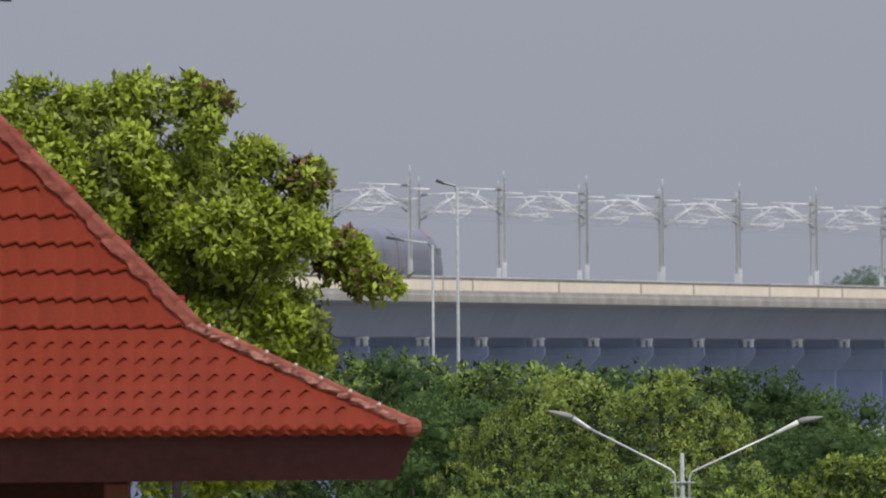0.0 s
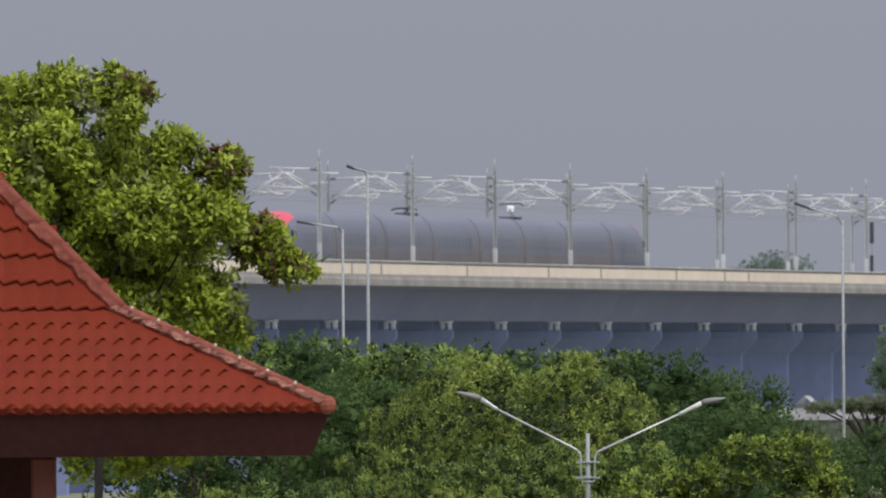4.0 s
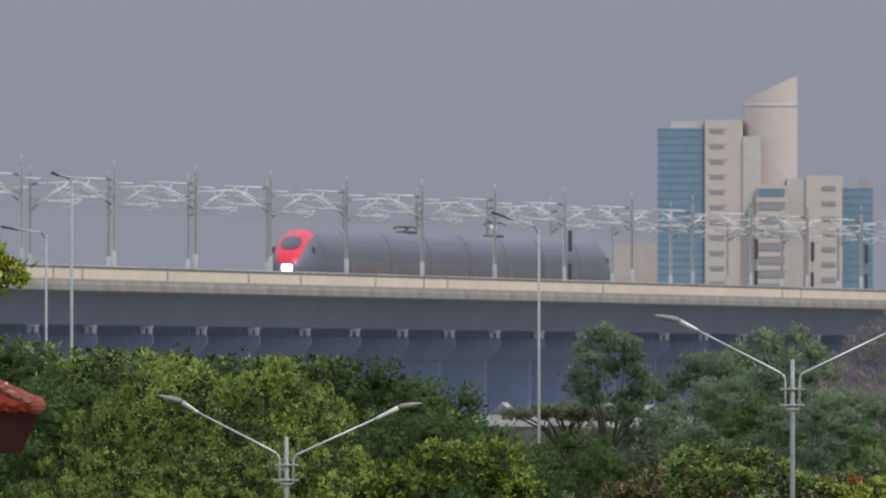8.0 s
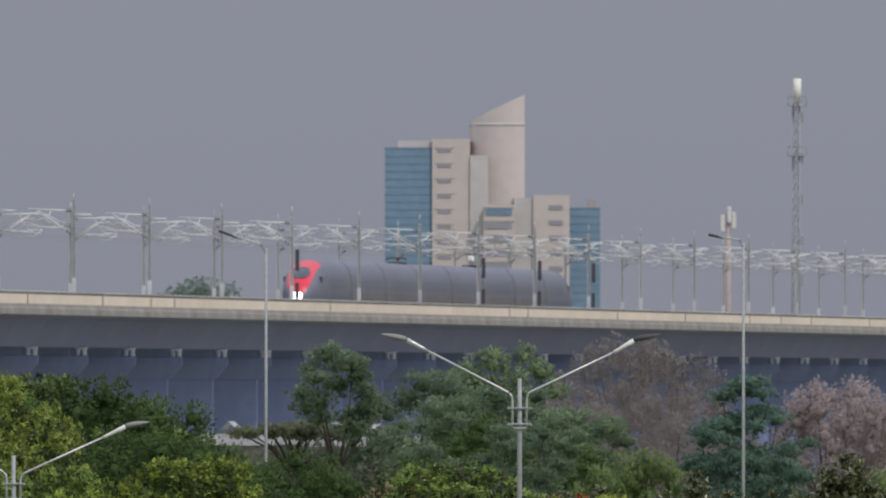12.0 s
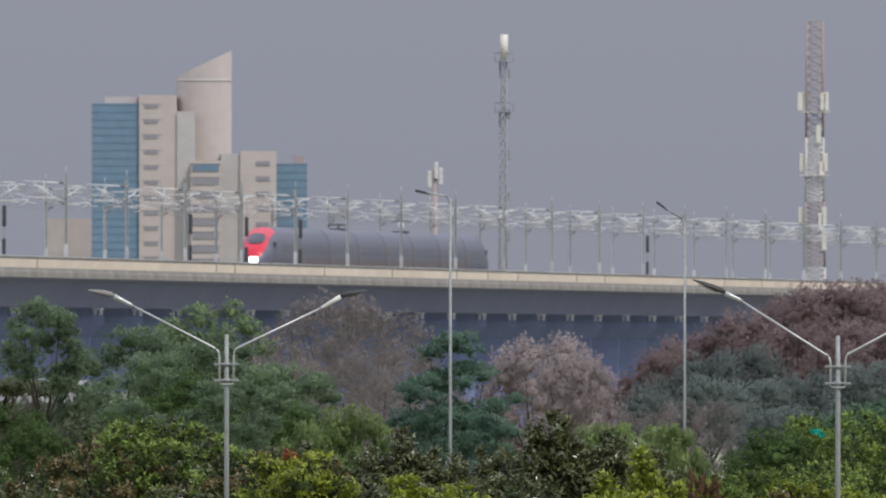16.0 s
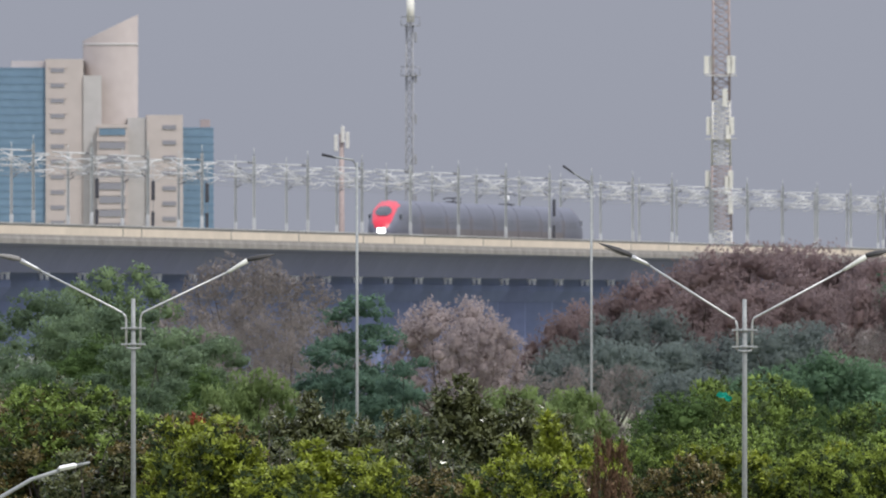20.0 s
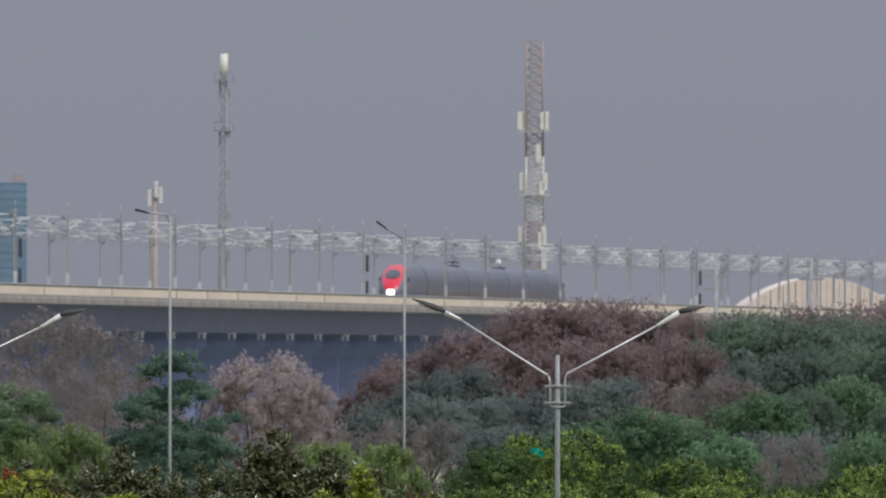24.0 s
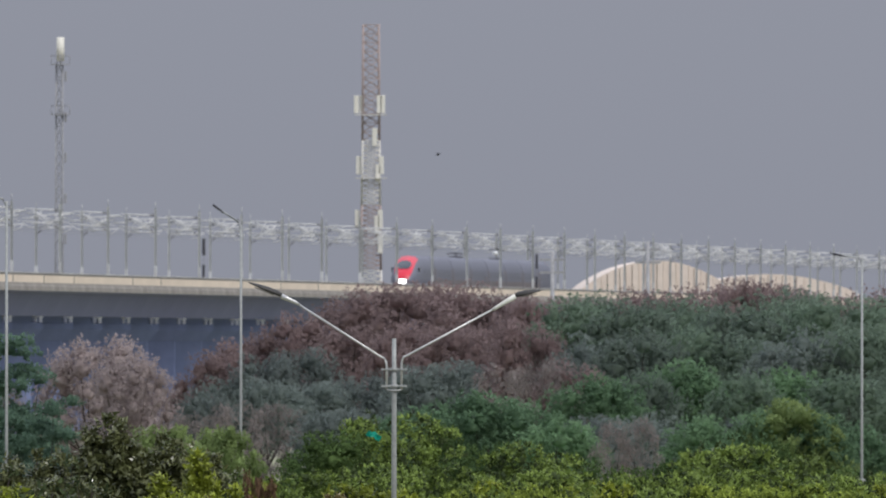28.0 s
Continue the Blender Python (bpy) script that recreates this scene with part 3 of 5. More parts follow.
# ---- trees ----
def leaf_mesh(name, lumps, count, size, mat, seed, droop=0.2, wide=0.55, per=10, shell=0.34, smooth=0.8, rough=0.09, lift=0.35, corners=4, core=0.0):
    """A crown of small folded leaves in rosettes on the skin of lumps (x, y, z, radius, flatness);
    core: how much of a lump's radius is filled by densely grown, uneven inner foliage."""
    rng = np.random.default_rng(seed)
    L = np.array(lumps, float)
    weight = L[:, 3] ** 2
    tufts = max(10, count // per)
    lump = rng.choice(len(L), tufts, p=weight / weight.sum())
    facing = rng.normal(size=(tufts, 3))
    facing[:, 2] += lift
    facing /= np.linalg.norm(facing, axis=1)[:, None]
    reach = 1.0 - shell * rng.random(tufts) ** 1.6 + rough * rng.normal(size=tufts)
    flat = np.stack([np.ones(tufts), np.ones(tufts), L[lump, 4]], 1)
    centre = L[lump, :3] + facing * (L[lump, 3] * reach)[:, None] * flat
    up_way = facing * 0.6 + np.array([0, 0, 0.55])
    t = rng.integers(0, tufts, count)
    way = rng.normal(size=(count, 3))
    way /= np.linalg.norm(way, axis=1)[:, None]
    out = up_way[t] * 0.5 + way
    out[:, 2] -= droop * rng.random(count)
    out /= np.linalg.norm(out, axis=1)[:, None]
    s = size * (0.6 + 0.7 * rng.random(count))[:, None]
    c = centre[t] + out * s * 0.55 + rng.normal(size=(count, 3)) * size * 0.3
    side = np.cross(out, up_way[t] + rng.normal(size=(count, 3)) * 0.35)
    side /= np.linalg.norm(side, axis=1)[:, None] + 1e-9
    up = np.cross(side, out)
    turn = np.where((up * facing[t]).sum(1) < 0, -1.0, 1.0)[:, None]
    side, up = side * turn, up * turn
    v = np.empty((count, corners, 3))
    if corners == 4:
        v[:, 0], v[:, 2] = c - out * s * 0.5, c + out * s * 0.5
        v[:, 1] = c + side * s * wide * 0.5 + up * s * 0.1
        v[:, 3] = c - side * s * wide * 0.5 + up * s * 0.1
    else:
        v[:, 0] = c - out * s * 0.3 - side * s * wide * 0.6
        v[:, 1] = c - out * s * 0.4 + side * s * wide * 0.6
        v[:, 2] = c + out * s * 0.6
    lie = facing[t] * smooth + up * (1 - smooth)
    lie /= np.linalg.norm(lie, axis=1)[:, None] + 1e-9
    points, normals = [v.reshape(-1, 3)], [np.repeat(lie, corners, axis=0)]
    loops, starts = [np.arange(count * corners)], [np.arange(0, count * corners, corners)]
    if core:
        ball = bmesh.new()
        bmesh.ops.create_icosphere(ball, subdivisions=2, radius=1.0)
        bv = np.array([q.co[:] for q in ball.verts])
        bf = np.array([[q.index for q in f.verts] for f in ball.faces])
        ball.free()
        base = count * corners
        for x, y, z, r, fl in L:
            k = core * (0.6 + 0.6 * rng.random(len(bv)))[:, None]
            points.append(np.array([x, y, z]) + bv * k * r * np.array([1, 1, fl]))
            lean = bv + rng.normal(size=bv.shape) * 0.4
            normals.append(lean / np.linalg.norm(lean, axis=1)[:, None])
            loops.append((bf + base).reshape(-1))
            starts.append(np.arange(0, bf.size, 3) + sum(len(q) for q in loops[:-1]))
            base += len(bv)
    points, normals, loops, starts = (np.concatenate(a) for a in (points, normals, loops, starts))
    me = bpy.data.meshes.new(name)
    me.vertices.add(len(points))
    me.vertices.foreach_set("co", points.reshape(-1))
    me.loops.add(len(loops))
    me.loops.foreach_set("vertex_index", loops.astype(np.int32))
    me.polygons.add(len(starts))
    me.polygons.foreach_set("loop_start", starts.astype(np.int32))
    me.update()
    me.polygons.foreach_set("use_smooth", np.ones(len(starts), dtype=bool))
    me.normals_split_custom_set_from_vertices(normals.tolist())
    me.materials.append(mat)
    return me


def trunk_bm(lumps, base_r, seed, fork=0.35, twigs=3):
    """A tapered, slightly bent trunk with limbs to its lumps."""
    rng = random.Random(seed)
    low = min(l[2] - l[3] for l in lumps)
    cx = sum(l[0] for l in lumps) / len(lumps)
    cy = sum(l[1] for l in lumps) / len(lumps)
    fz = max(0.8, low * 0.8 + fork)
    bm = bmesh.new()
    knee = Vector((cx * 0.4, cy * 0.4, fz))
    tube(bm, [(0, 0, -0.3), (rng.uniform(-.1, .1), rng.uniform(-.1, .1), fz * 0.5), knee], base_r, 8 if twigs else 6, base_r * 0.75)
    for l in lumps if twigs else lumps[:: max(1, len(lumps) // 8)]:
        p = Vector(l[:3])
        mid = knee.lerp(p, 0.5) + Vector((rng.uniform(-.3, .3), rng.uniform(-.3, .3), 0.25 * l[3]))
        tube(bm, [knee - Vector((0, 0, 0.1)), mid, p], base_r * 0.5, 6 if twigs else 4, base_r * 0.1)
        for k in range(twigs):
            a = rng.uniform(0, math.tau)
            q = p + Vector((math.cos(a), math.sin(a), rng.uniform(-.2, .7))) * l[3] * 0.8
            tube(bm, [mid.lerp(p, 0.5), mid.lerp(q, 0.7), q], base_r * 0.18, 5, base_r * 0.04)
    return bm


def round_lumps(height, radius, seed, n=24, low=0.35, flat=0.85):
    """Lumps of a rounded, uneven crown: a few inside, many small ones on its skin."""
    rng = random.Random(seed)
    mid, half = height * (1 + low) / 2, height * (1 - low) / 2
    out = [(0, 0, mid, radius * 0.5, half / radius * 0.9)]
    for i in range(n):
        a = i * 2.4 + rng.uniform(-.5, .5)
        e = -0.75 + 1.72 * (i + 0.5) / n + rng.uniform(-.1, .1)
        e = min(e, 0.98)
        c = math.sqrt(max(0.04, 1 - e * e))
        r = radius * rng.uniform(0.2, 0.36)
        k = rng.uniform(0.82, 1.06)
        out.append(((radius - r) * c * math.cos(a) * k, (radius - r) * c * math.sin(a) * k, mid + (half - r * flat) * e, r, flat))
    return out


def layer_lumps(height, radius, seed, layers=6):
    """Flat storeys of foliage, narrowing upwards, with gaps between them."""
    rng = random.Random(seed)
    out = []
    for k in range(layers):
        f = (k + 0.5) / layers
        z = height * (0.2 + 0.74 * f)
        w = radius * (1.05 - 0.62 * f)
        n = 6 if k < layers - 1 else 3
        out.append((0, 0, z, w * 0.5, 0.5))
        for j in range(n):
            a = math.tau * j / n + rng.uniform(-.4, .4)
            q = w * rng.uniform(0.45, 0.75)
            out.append((q * math.cos(a), q * math.sin(a), z + rng.uniform(-.35, .35), w * rng.uniform(0.3, 0.48), 0.42))
    return out


TREES = {}


def tree_kind(key, lumps, count, size, mat, base_r, seed, wide=0.65, smooth=0.65, lift=0.5, shell=0.25, core=0.0, inner=None):
    """A proto of trunk and crown meshes, used by every tree of the kind; its height is that of its highest lump."""
    crown = leaf_mesh("crown", lumps, count, size, mat, seed, wide=wide, smooth=smooth, lift=lift, shell=shell, per=7, corners=3, core=core)
    bm = trunk_bm(lumps, base_r, seed, twigs=0)
    tm = bpy.data.meshes.new("trunk")
    bm.to_mesh(tm), bm.free()
    tm.materials.append(M_TRUNK)
    # inner leaves carry the crown's shade in their dark colour
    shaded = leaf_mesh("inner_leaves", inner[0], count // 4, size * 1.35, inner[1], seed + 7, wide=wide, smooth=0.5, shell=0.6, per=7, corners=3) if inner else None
    TREES.setdefault(key, []).append((crown, tm, max(l[2] + l[3] * l[4] for l in lumps), shaded))


def tree(key, u, v, d, label, group="", wide=1.0, turn=None):
    """A tree of a kind at bearing u and distance d, whose top stands at v."""
    p = spot(u, v, d)
    k = int(abs(u) * 7 + d) % len(TREES[key])
    crown, trunk, h, shaded = TREES[key][k]
    s = (p.z + 0.3) / h
    ob = new("tree" if s * h > 3.5 else "shrub")
    ob.matrix_basis = pose(p.x, p.y, -0.3, 0, 0, (u * 37 + d * 11) % 360 if turn is None else turn) @ Matrix.Diagonal((s * wide, s * wide, s, 1))
    tagged(ob, label, "tree" if s * h > 3.5 else "shrub", group)
    piece("trunk", trunk, parent=ob)
    tagged(piece("crown", crown, parent=ob), kind="stuff")
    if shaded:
        tagged(piece("inner_leaves", shaded, parent=ob), "inner leaves coloured dark to paint the crown's shade", kind="stuff")
    return ob


def clump_lumps(height, radius, seed, n=18, low=0.3, flat=0.7, small=(0.2, 0.34)):
    """Clumps set well apart on a crown's skin, with dark gaps between them."""
    rng = random.Random(seed)
    mid, half = height * (1 + low) / 2, height * (1 - low) / 2
    out = []
    for i in range(n):
        a = i * 2.4 + rng.uniform(-.6, .6)
        e = -0.85 + 1.83 * (i + 0.5) / n + rng.uniform(-.08, .08)
        c = math.sqrt(max(0.03, 1 - min(0.98, e) ** 2))
        r = radius * rng.uniform(*small)
        k = rng.uniform(0.7, 1.1)
        out.append(((radius - r) * c * math.cos(a) * k, (radius - r) * c * math.sin(a) * k, mid + (half - r * flat) * e, r, flat * rng.uniform(0.75, 1.15)))
    return out


def sub_clumps(lumps, seed, n=9, small=(0.28, 0.46)):
    """Small tufts on the skin of larger lumps, with gaps between them."""
    rng = random.Random(seed)
    out = []
    for x, y, z, r, fl in lumps:
        for k in range(n):
            way = Vector((rng.gauss(0, 1), rng.gauss(0, 1), rng.gauss(0.25, 1))).normalized()
            q = r * rng.uniform(*small)
            c = Vector((x, y, z)) + Vector((way.x, way.y, way.z * fl)) * (r - q * 0.6) * rng.uniform(0.9, 1.15)
            out.append((*c, q, 0.8))
    return out


def sprig_lumps(height, radius, seed, stems=11):
    """Upright leafy stems of uneven height, tufted towards their tips."""
    rng = random.Random(seed)
    out = []
    for i in range(stems):
        a, q = i * 2.4 + rng.uniform(-.5, .5), radius * math.sqrt((i + 0.5) / stems) * 0.85
        top = height * (rng.uniform(0.87, 0.985) if i else 1.0)
        n = 6
        for k in range(n):
            f = 1 - 0.085 * k
            r = radius * rng.uniform(0.16, 0.27) * (0.65 if k == 0 else 1.0 + 0.12 * k)
            out.append((q * math.cos(a) + rng.uniform(-.25, .25) * radius * 0.6, q * math.sin(a) + rng.uniform(-.25, .25) * radius, top * f - r, r, rng.uniform(0.7, 1.1)))
    return out


def spire_lumps(height, seed, n=8):
    """One leafy shoot, widening downwards."""
    rng = random.Random(seed)
    out = []
    for k in range(n):
        r = 0.17 + 0.035 * k
        w = 0.1 + 0.07 * k
        for j in range(1 if k < 2 else 3):
            out.append((rng.uniform(-w, w), rng.uniform(-w, w), height - 0.24 * k - r + rng.uniform(-.08, .08), r * rng.uniform(0.8, 1.15), 0.9))
    return out


def shelf_lumps(height, radius, seed, n=9):
    """One flat shelf of foliage on bare limbs."""
    rng = random.Random(seed)
    return [(radius * (2 * (k + 0.5) / n - 1), rng.uniform(-.8, .8), height * rng.uniform(0.93, 0.975), radius * rng.uniform(0.10, 0.2), 0.3) for k in range(n)]


for i in range(2):
    big = clump_lumps(8.5, 3.4, 10 + i, 40, 0.15, 0.75, (0.17, 0.28))
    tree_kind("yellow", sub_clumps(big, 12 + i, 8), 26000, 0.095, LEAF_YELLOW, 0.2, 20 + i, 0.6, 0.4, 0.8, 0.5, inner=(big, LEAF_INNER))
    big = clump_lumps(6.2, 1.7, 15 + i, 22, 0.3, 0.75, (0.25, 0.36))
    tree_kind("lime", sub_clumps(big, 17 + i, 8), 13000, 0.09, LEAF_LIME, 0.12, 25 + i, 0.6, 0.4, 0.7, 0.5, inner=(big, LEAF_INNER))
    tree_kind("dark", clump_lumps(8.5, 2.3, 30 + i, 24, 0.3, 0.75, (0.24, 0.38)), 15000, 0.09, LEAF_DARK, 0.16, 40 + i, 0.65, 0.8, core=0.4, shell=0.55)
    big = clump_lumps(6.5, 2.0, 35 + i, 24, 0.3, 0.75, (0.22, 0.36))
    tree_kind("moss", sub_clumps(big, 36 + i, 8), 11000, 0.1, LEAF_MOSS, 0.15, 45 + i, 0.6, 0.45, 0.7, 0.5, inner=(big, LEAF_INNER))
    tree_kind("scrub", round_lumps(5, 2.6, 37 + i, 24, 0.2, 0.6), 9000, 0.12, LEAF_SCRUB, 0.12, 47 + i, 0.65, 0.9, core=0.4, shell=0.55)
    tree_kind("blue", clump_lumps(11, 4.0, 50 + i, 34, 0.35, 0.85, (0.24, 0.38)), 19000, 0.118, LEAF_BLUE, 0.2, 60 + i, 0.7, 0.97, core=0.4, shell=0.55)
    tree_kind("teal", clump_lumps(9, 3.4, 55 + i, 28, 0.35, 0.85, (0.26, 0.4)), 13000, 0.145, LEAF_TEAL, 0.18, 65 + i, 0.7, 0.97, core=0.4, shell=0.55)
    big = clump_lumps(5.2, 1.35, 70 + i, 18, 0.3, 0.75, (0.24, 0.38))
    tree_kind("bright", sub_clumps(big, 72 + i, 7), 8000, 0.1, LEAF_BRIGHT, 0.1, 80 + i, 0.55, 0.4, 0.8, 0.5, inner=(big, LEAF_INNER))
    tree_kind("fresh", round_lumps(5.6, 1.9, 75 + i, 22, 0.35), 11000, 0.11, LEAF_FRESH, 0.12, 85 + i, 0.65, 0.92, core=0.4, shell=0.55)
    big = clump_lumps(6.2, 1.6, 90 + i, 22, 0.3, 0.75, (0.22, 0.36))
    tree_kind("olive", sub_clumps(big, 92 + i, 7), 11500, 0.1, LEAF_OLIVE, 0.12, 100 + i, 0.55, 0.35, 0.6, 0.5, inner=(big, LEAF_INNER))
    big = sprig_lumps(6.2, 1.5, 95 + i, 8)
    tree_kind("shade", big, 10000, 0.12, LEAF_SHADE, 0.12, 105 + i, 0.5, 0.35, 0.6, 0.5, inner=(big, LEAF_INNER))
    tree_kind("hazed", clump_lumps(10, 3.7, 58 + i, 32, 0.35, 0.85, (0.26, 0.4)), 16000, 0.115, LEAF_HAZED, 0.18, 68 + i, 0.7, 0.97, core=0.4, shell=0.55)
    tree_kind("brown", clump_lumps(12, 4.6, 110 + i, 38, 0.35, 0.85, (0.22, 0.34)), 25000, 0.112, LEAF_BROWN, 0.22, 120 + i, 0.7, 0.97, core=0.4, shell=0.55)
    tree_kind("buff", clump_lumps(9, 3.0, 150 + i, 40, 0.2, 0.9, (0.16, 0.3)), 17000, 0.10, LEAF_BUFF, 0.1, 160 + i, 0.5, 0.9, shell=0.7)
tree_kind("pink", round_lumps(8.5, 2.9, 130, 34, 0.25), 38000, 0.085, LEAF_PINK, 0.14, 140, 0.65, 0.9, core=0.4, shell=0.55)
for i in range(3):
    tree_kind("airy", clump_lumps(10, 2.3 + 0.3 * i, 170 + i, 17, 0.38, 0.6, (0.24, 0.4)), 13000, 0.12, LEAF_AIRY, 0.12, 180 + i, 0.65, 0.95, 0.5, core=0.4, shell=0.55)
tree_kind("airy_high", clump_lumps(10, 1.85, 177, 16, 0.62, 0.7, (0.2, 0.38)), 8500, 0.12, LEAF_AIRY, 0.1, 187, 0.65, 0.85, core=0.4, shell=0.55)
tree_kind("airy_light", round_lumps(10, 2.4, 175, 16, 0.45), 11000, 0.12, LEAF_PALE, 0.12, 185, 0.6, 0.92, core=0.4, shell=0.55)
tree_kind("storey", layer_lumps(9, 3.1, 171, 6), 32000, 0.11, LEAF_STOREY, 0.14, 181, 0.65, 0.92, 0.9, core=0.4, shell=0.55)
for i in range(3):
    tree_kind("sprig", spire_lumps(6.2, 200 + i), 4200, 0.13, LEAF_SHADE, 0.06, 205 + i, 0.5, 0.35, 0.6, 0.5)
    tree_kind("lime_sprig", spire_lumps(5.2, 210 + i, 5), 2600, 0.12, LEAF_BRIGHT, 0.05, 215 + i, 0.55, 0.4, 0.8, 0.5)
tree_kind("rust", clump_lumps(5.2, 1.3, 195, 22, 0.3), 6500, 0.11, LEAF_RUST, 0.1, 196, 0.6, 0.5)
tree_kind("shelf", shelf_lumps(5, 2.2, 190, 14), 7000, 0.11, LEAF_SCRUB, 0.12, 191, 0.6, 0.85, core=0.4, shell=0.55)


def belt(kinds, label, group, d, step, us, vs, seed, jag=10, wide=1.0):
    """Trees side by side whose tops follow the skyline vs over the bearings us."""
    rng = random.Random(seed)
    u = us[0]
    while u <= us[-1]:
        v = float(np.interp(u, us, vs)) + rng.uniform(-jag * 0.4, jag * 1.6)
        tree(rng.choice(kinds), round(u), v, d + round(rng.uniform(-14, 14)), label, group, wide * rng.uniform(0.85, 1.15))
        u += step * rng.uniform(0.7, 1.3)


def plant_trees():
    y = "rounded yellow-green leafy tree behind the street lamps"
    for u, v, d, w in ((-395, 186, 655, 1.0), (-505, 212, 664, 0.62), (-238, 238, 660, 0.62), (-590, 262, 668, 0.6)):
        tree("yellow", u, v, d, y, "yellow-green trees", w)
    for u, v, w in ((-320, 345, 0.9), (-460, 350, 0.9), (-185, 352, 0.8), (-390, 370, 0.9), (-540, 375, 0.8)):
        tree("moss", u, v, 640, "deep green leafy tree below the yellow-green crowns", "green trees", w)
    for u, v, w in ((35, 332, 1.15), (-75, 372, 0.8), (125, 385, 0.8), (-160, 392, 0.8)):
        tree("lime", u, v, 632, "yellow-green leafy tree with rounded top", "lime trees", w)
    belt(("moss", "yellow"), "yellow-green leafy tree with rounded top", "lime trees", 636, 85, (-1150, -900, -700, -620, -560, -200), (420, 415, 405, 380, 405, 420), 2, wide=0.7)
    belt(("dark", "moss"), "dense deep green tree in the belt before the viaduct", "deep green trees", 720, 60,
         (-1000, -760, -707, -672, -615, -546, -488, -448, -310, -200, -184, -138, -115, -63, 0, 55), (180, 143, 153, 174, 160, 160, 160, 182, 194, 186, 172, 188, 222, 218, 236, 252), 3)
    belt(("dark",), "dense deep green tree in the belt before the viaduct", "deep green trees", 690, 75, (-720, -300, -60, 60, 130), (235, 260, 290, 300, 360), 4)
    belt(("dark", "scrub"), "low dark scrub tree beside the sheds", "scrub", 780, 75, (60, 122, 250, 330, 420, 520), (318, 326, 322, 330, 328, 325), 5)
    tree("shelf", 215, 275, 1000, "flat-topped dull green tree by the sheds", "scrub", 0.95)
    for u, v in ((40, 308), (85, 312), (122, 315), (158, 318), (196, 316), (230, 311), (262, 309), (300, 312), (345, 318), (385, 316), (425, 318)):
        tree("scrub", u, v, 1000 + u, "dull brown-green scrub by the sheds", "scrub", 0.6)
    for u, v, d, k in ((290, 131, 950, "airy_high"), (358, 228, 960, "airy_high"), (475, 180, 940, "airy"), (535, 165, 980, "airy_light"), (605, 135, 980, "airy_light"), (500, 225, 930, "airy"), (600, 210, 925, "airy"), (690, 245, 920, "airy"), (750, 262, 915, "airy")):
        tree(k, u, v, d, "airy green tree with gaps in its crown", "airy trees")
    belt(("airy", "dark"), "green bushy tree under the airy ones", "bushy trees", 880, 65, (450, 500, 560, 700, 760), (300, 275, 262, 285, 310), 6)
    belt(("buff",), "half-bare dry buff tree", "dry trees", 1290, 60, (700, 740, 803, 865, 890, 940, 1000), (185, 140, 112, 98, 140, 195, 240), 7)
    belt(("buff",), "dry buff and brown tree", "dry trees", 1260, 75, (700, 860, 1000), (230, 220, 260), 8, wide=0.7)
    tree("storey", 1012, 190, 900, "dark green tree with storeyed branches", "airy trees")
    tree("storey", 1095, 300, 890, "dark green tree with storeyed branches", "airy trees", 0.8)
    tree("storey", 955, 280, 890, "dark green tree with storeyed branches", "airy trees", 0.8)
    tree("pink", 1175, 190, 1200, "dull pink blossoming tree before the viaduct")
    tree("pink", 1235, 222, 1190, "dull pink blossoming tree before the viaduct", wide=0.8)
    belt(("olive", "olive", "shade", "olive", "moss"), "olive and brown leafy shrub tree in the near belt", "olive trees", 628, 62,
         (240, 348, 400, 463, 540, 613, 676, 702, 752, 830), (425, 400, 350, 332, 337, 372, 400, 409, 398, 392), 9, 16, wide=1.15)
    belt(("olive", "shade"), "olive and brown leafy shrub tree in the near belt", "olive trees", 612, 80, (240, 400, 600, 800), (450, 410, 420, 450), 10, wide=1.25)
    belt(("shade", "olive", "shade"), "dark leafy shrub tree in the near belt", "dark shrubs", 632, 50,
         (840, 873, 965, 1014, 1084, 1130, 1230, 1290, 1340, 1400, 1460), (396, 394, 398, 406, 418, 408, 412, 408, 415, 432, 460), 11, 12, wide=0.9)
    for u, v, w in ((1170, 342, 1.0), (1192, 333, 1.1), (1216, 340, 1.0), (1238, 356, 0.9), (1204, 372, 1.3), (1168, 376, 1.2), (1288, 368, 1.0), (1312, 378, 1.1), (1334, 384, 1.0), (1300, 398, 1.3), (1368, 396, 1.1), (1384, 402, 1.0), (912, 368, 0.9), (928, 362, 1.0), (944, 378, 1.0),
                    (1066, 396, 1.0), (1104, 392, 1.0), (870, 386, 1.0), (985, 396, 1.1), (1020, 400, 1.0), (470, 332, 1.0), (440, 346, 1.0), (516, 344, 1.0), (580, 362, 1.0), (760, 388, 1.1), (700, 398, 1.0)):
        tree("sprig", u, v, 628, "dark leafy sprig standing out of the shrubs", "dark shrubs", w)
    belt(("shade",), "dark leafy shrub tree in the near belt", "dark shrubs", 614, 80, (850, 1000, 1200, 1400), (435, 455, 430, 470), 12, wide=1.25)
    belt(("bright",), "fresh green leafy tree in the near belt", "fresh green trees", 600, 70, (650, 700, 760, 830, 900, 980, 1060), (448, 412, 420, 470, 452, 464, 485), 13, 18, wide=1.0)
    belt(("bright", "olive"), "fresh green leafy tree in the near belt", "fresh green trees", 596, 75, (1050, 1300, 1500, 1620), (484, 476, 478, 474), 14, 18, wide=1.0)
    belt(("fresh",), "light green bushy tree", "light green trees", 800, 62, (760, 810, 870), (335, 305, 335), 15, wide=0.75)
    belt(("fresh",), "light green bushy tree", "light green trees", 900, 60, (1270, 1320, 1380, 1440), (348, 338, 346, 362), 16, wide=0.75)
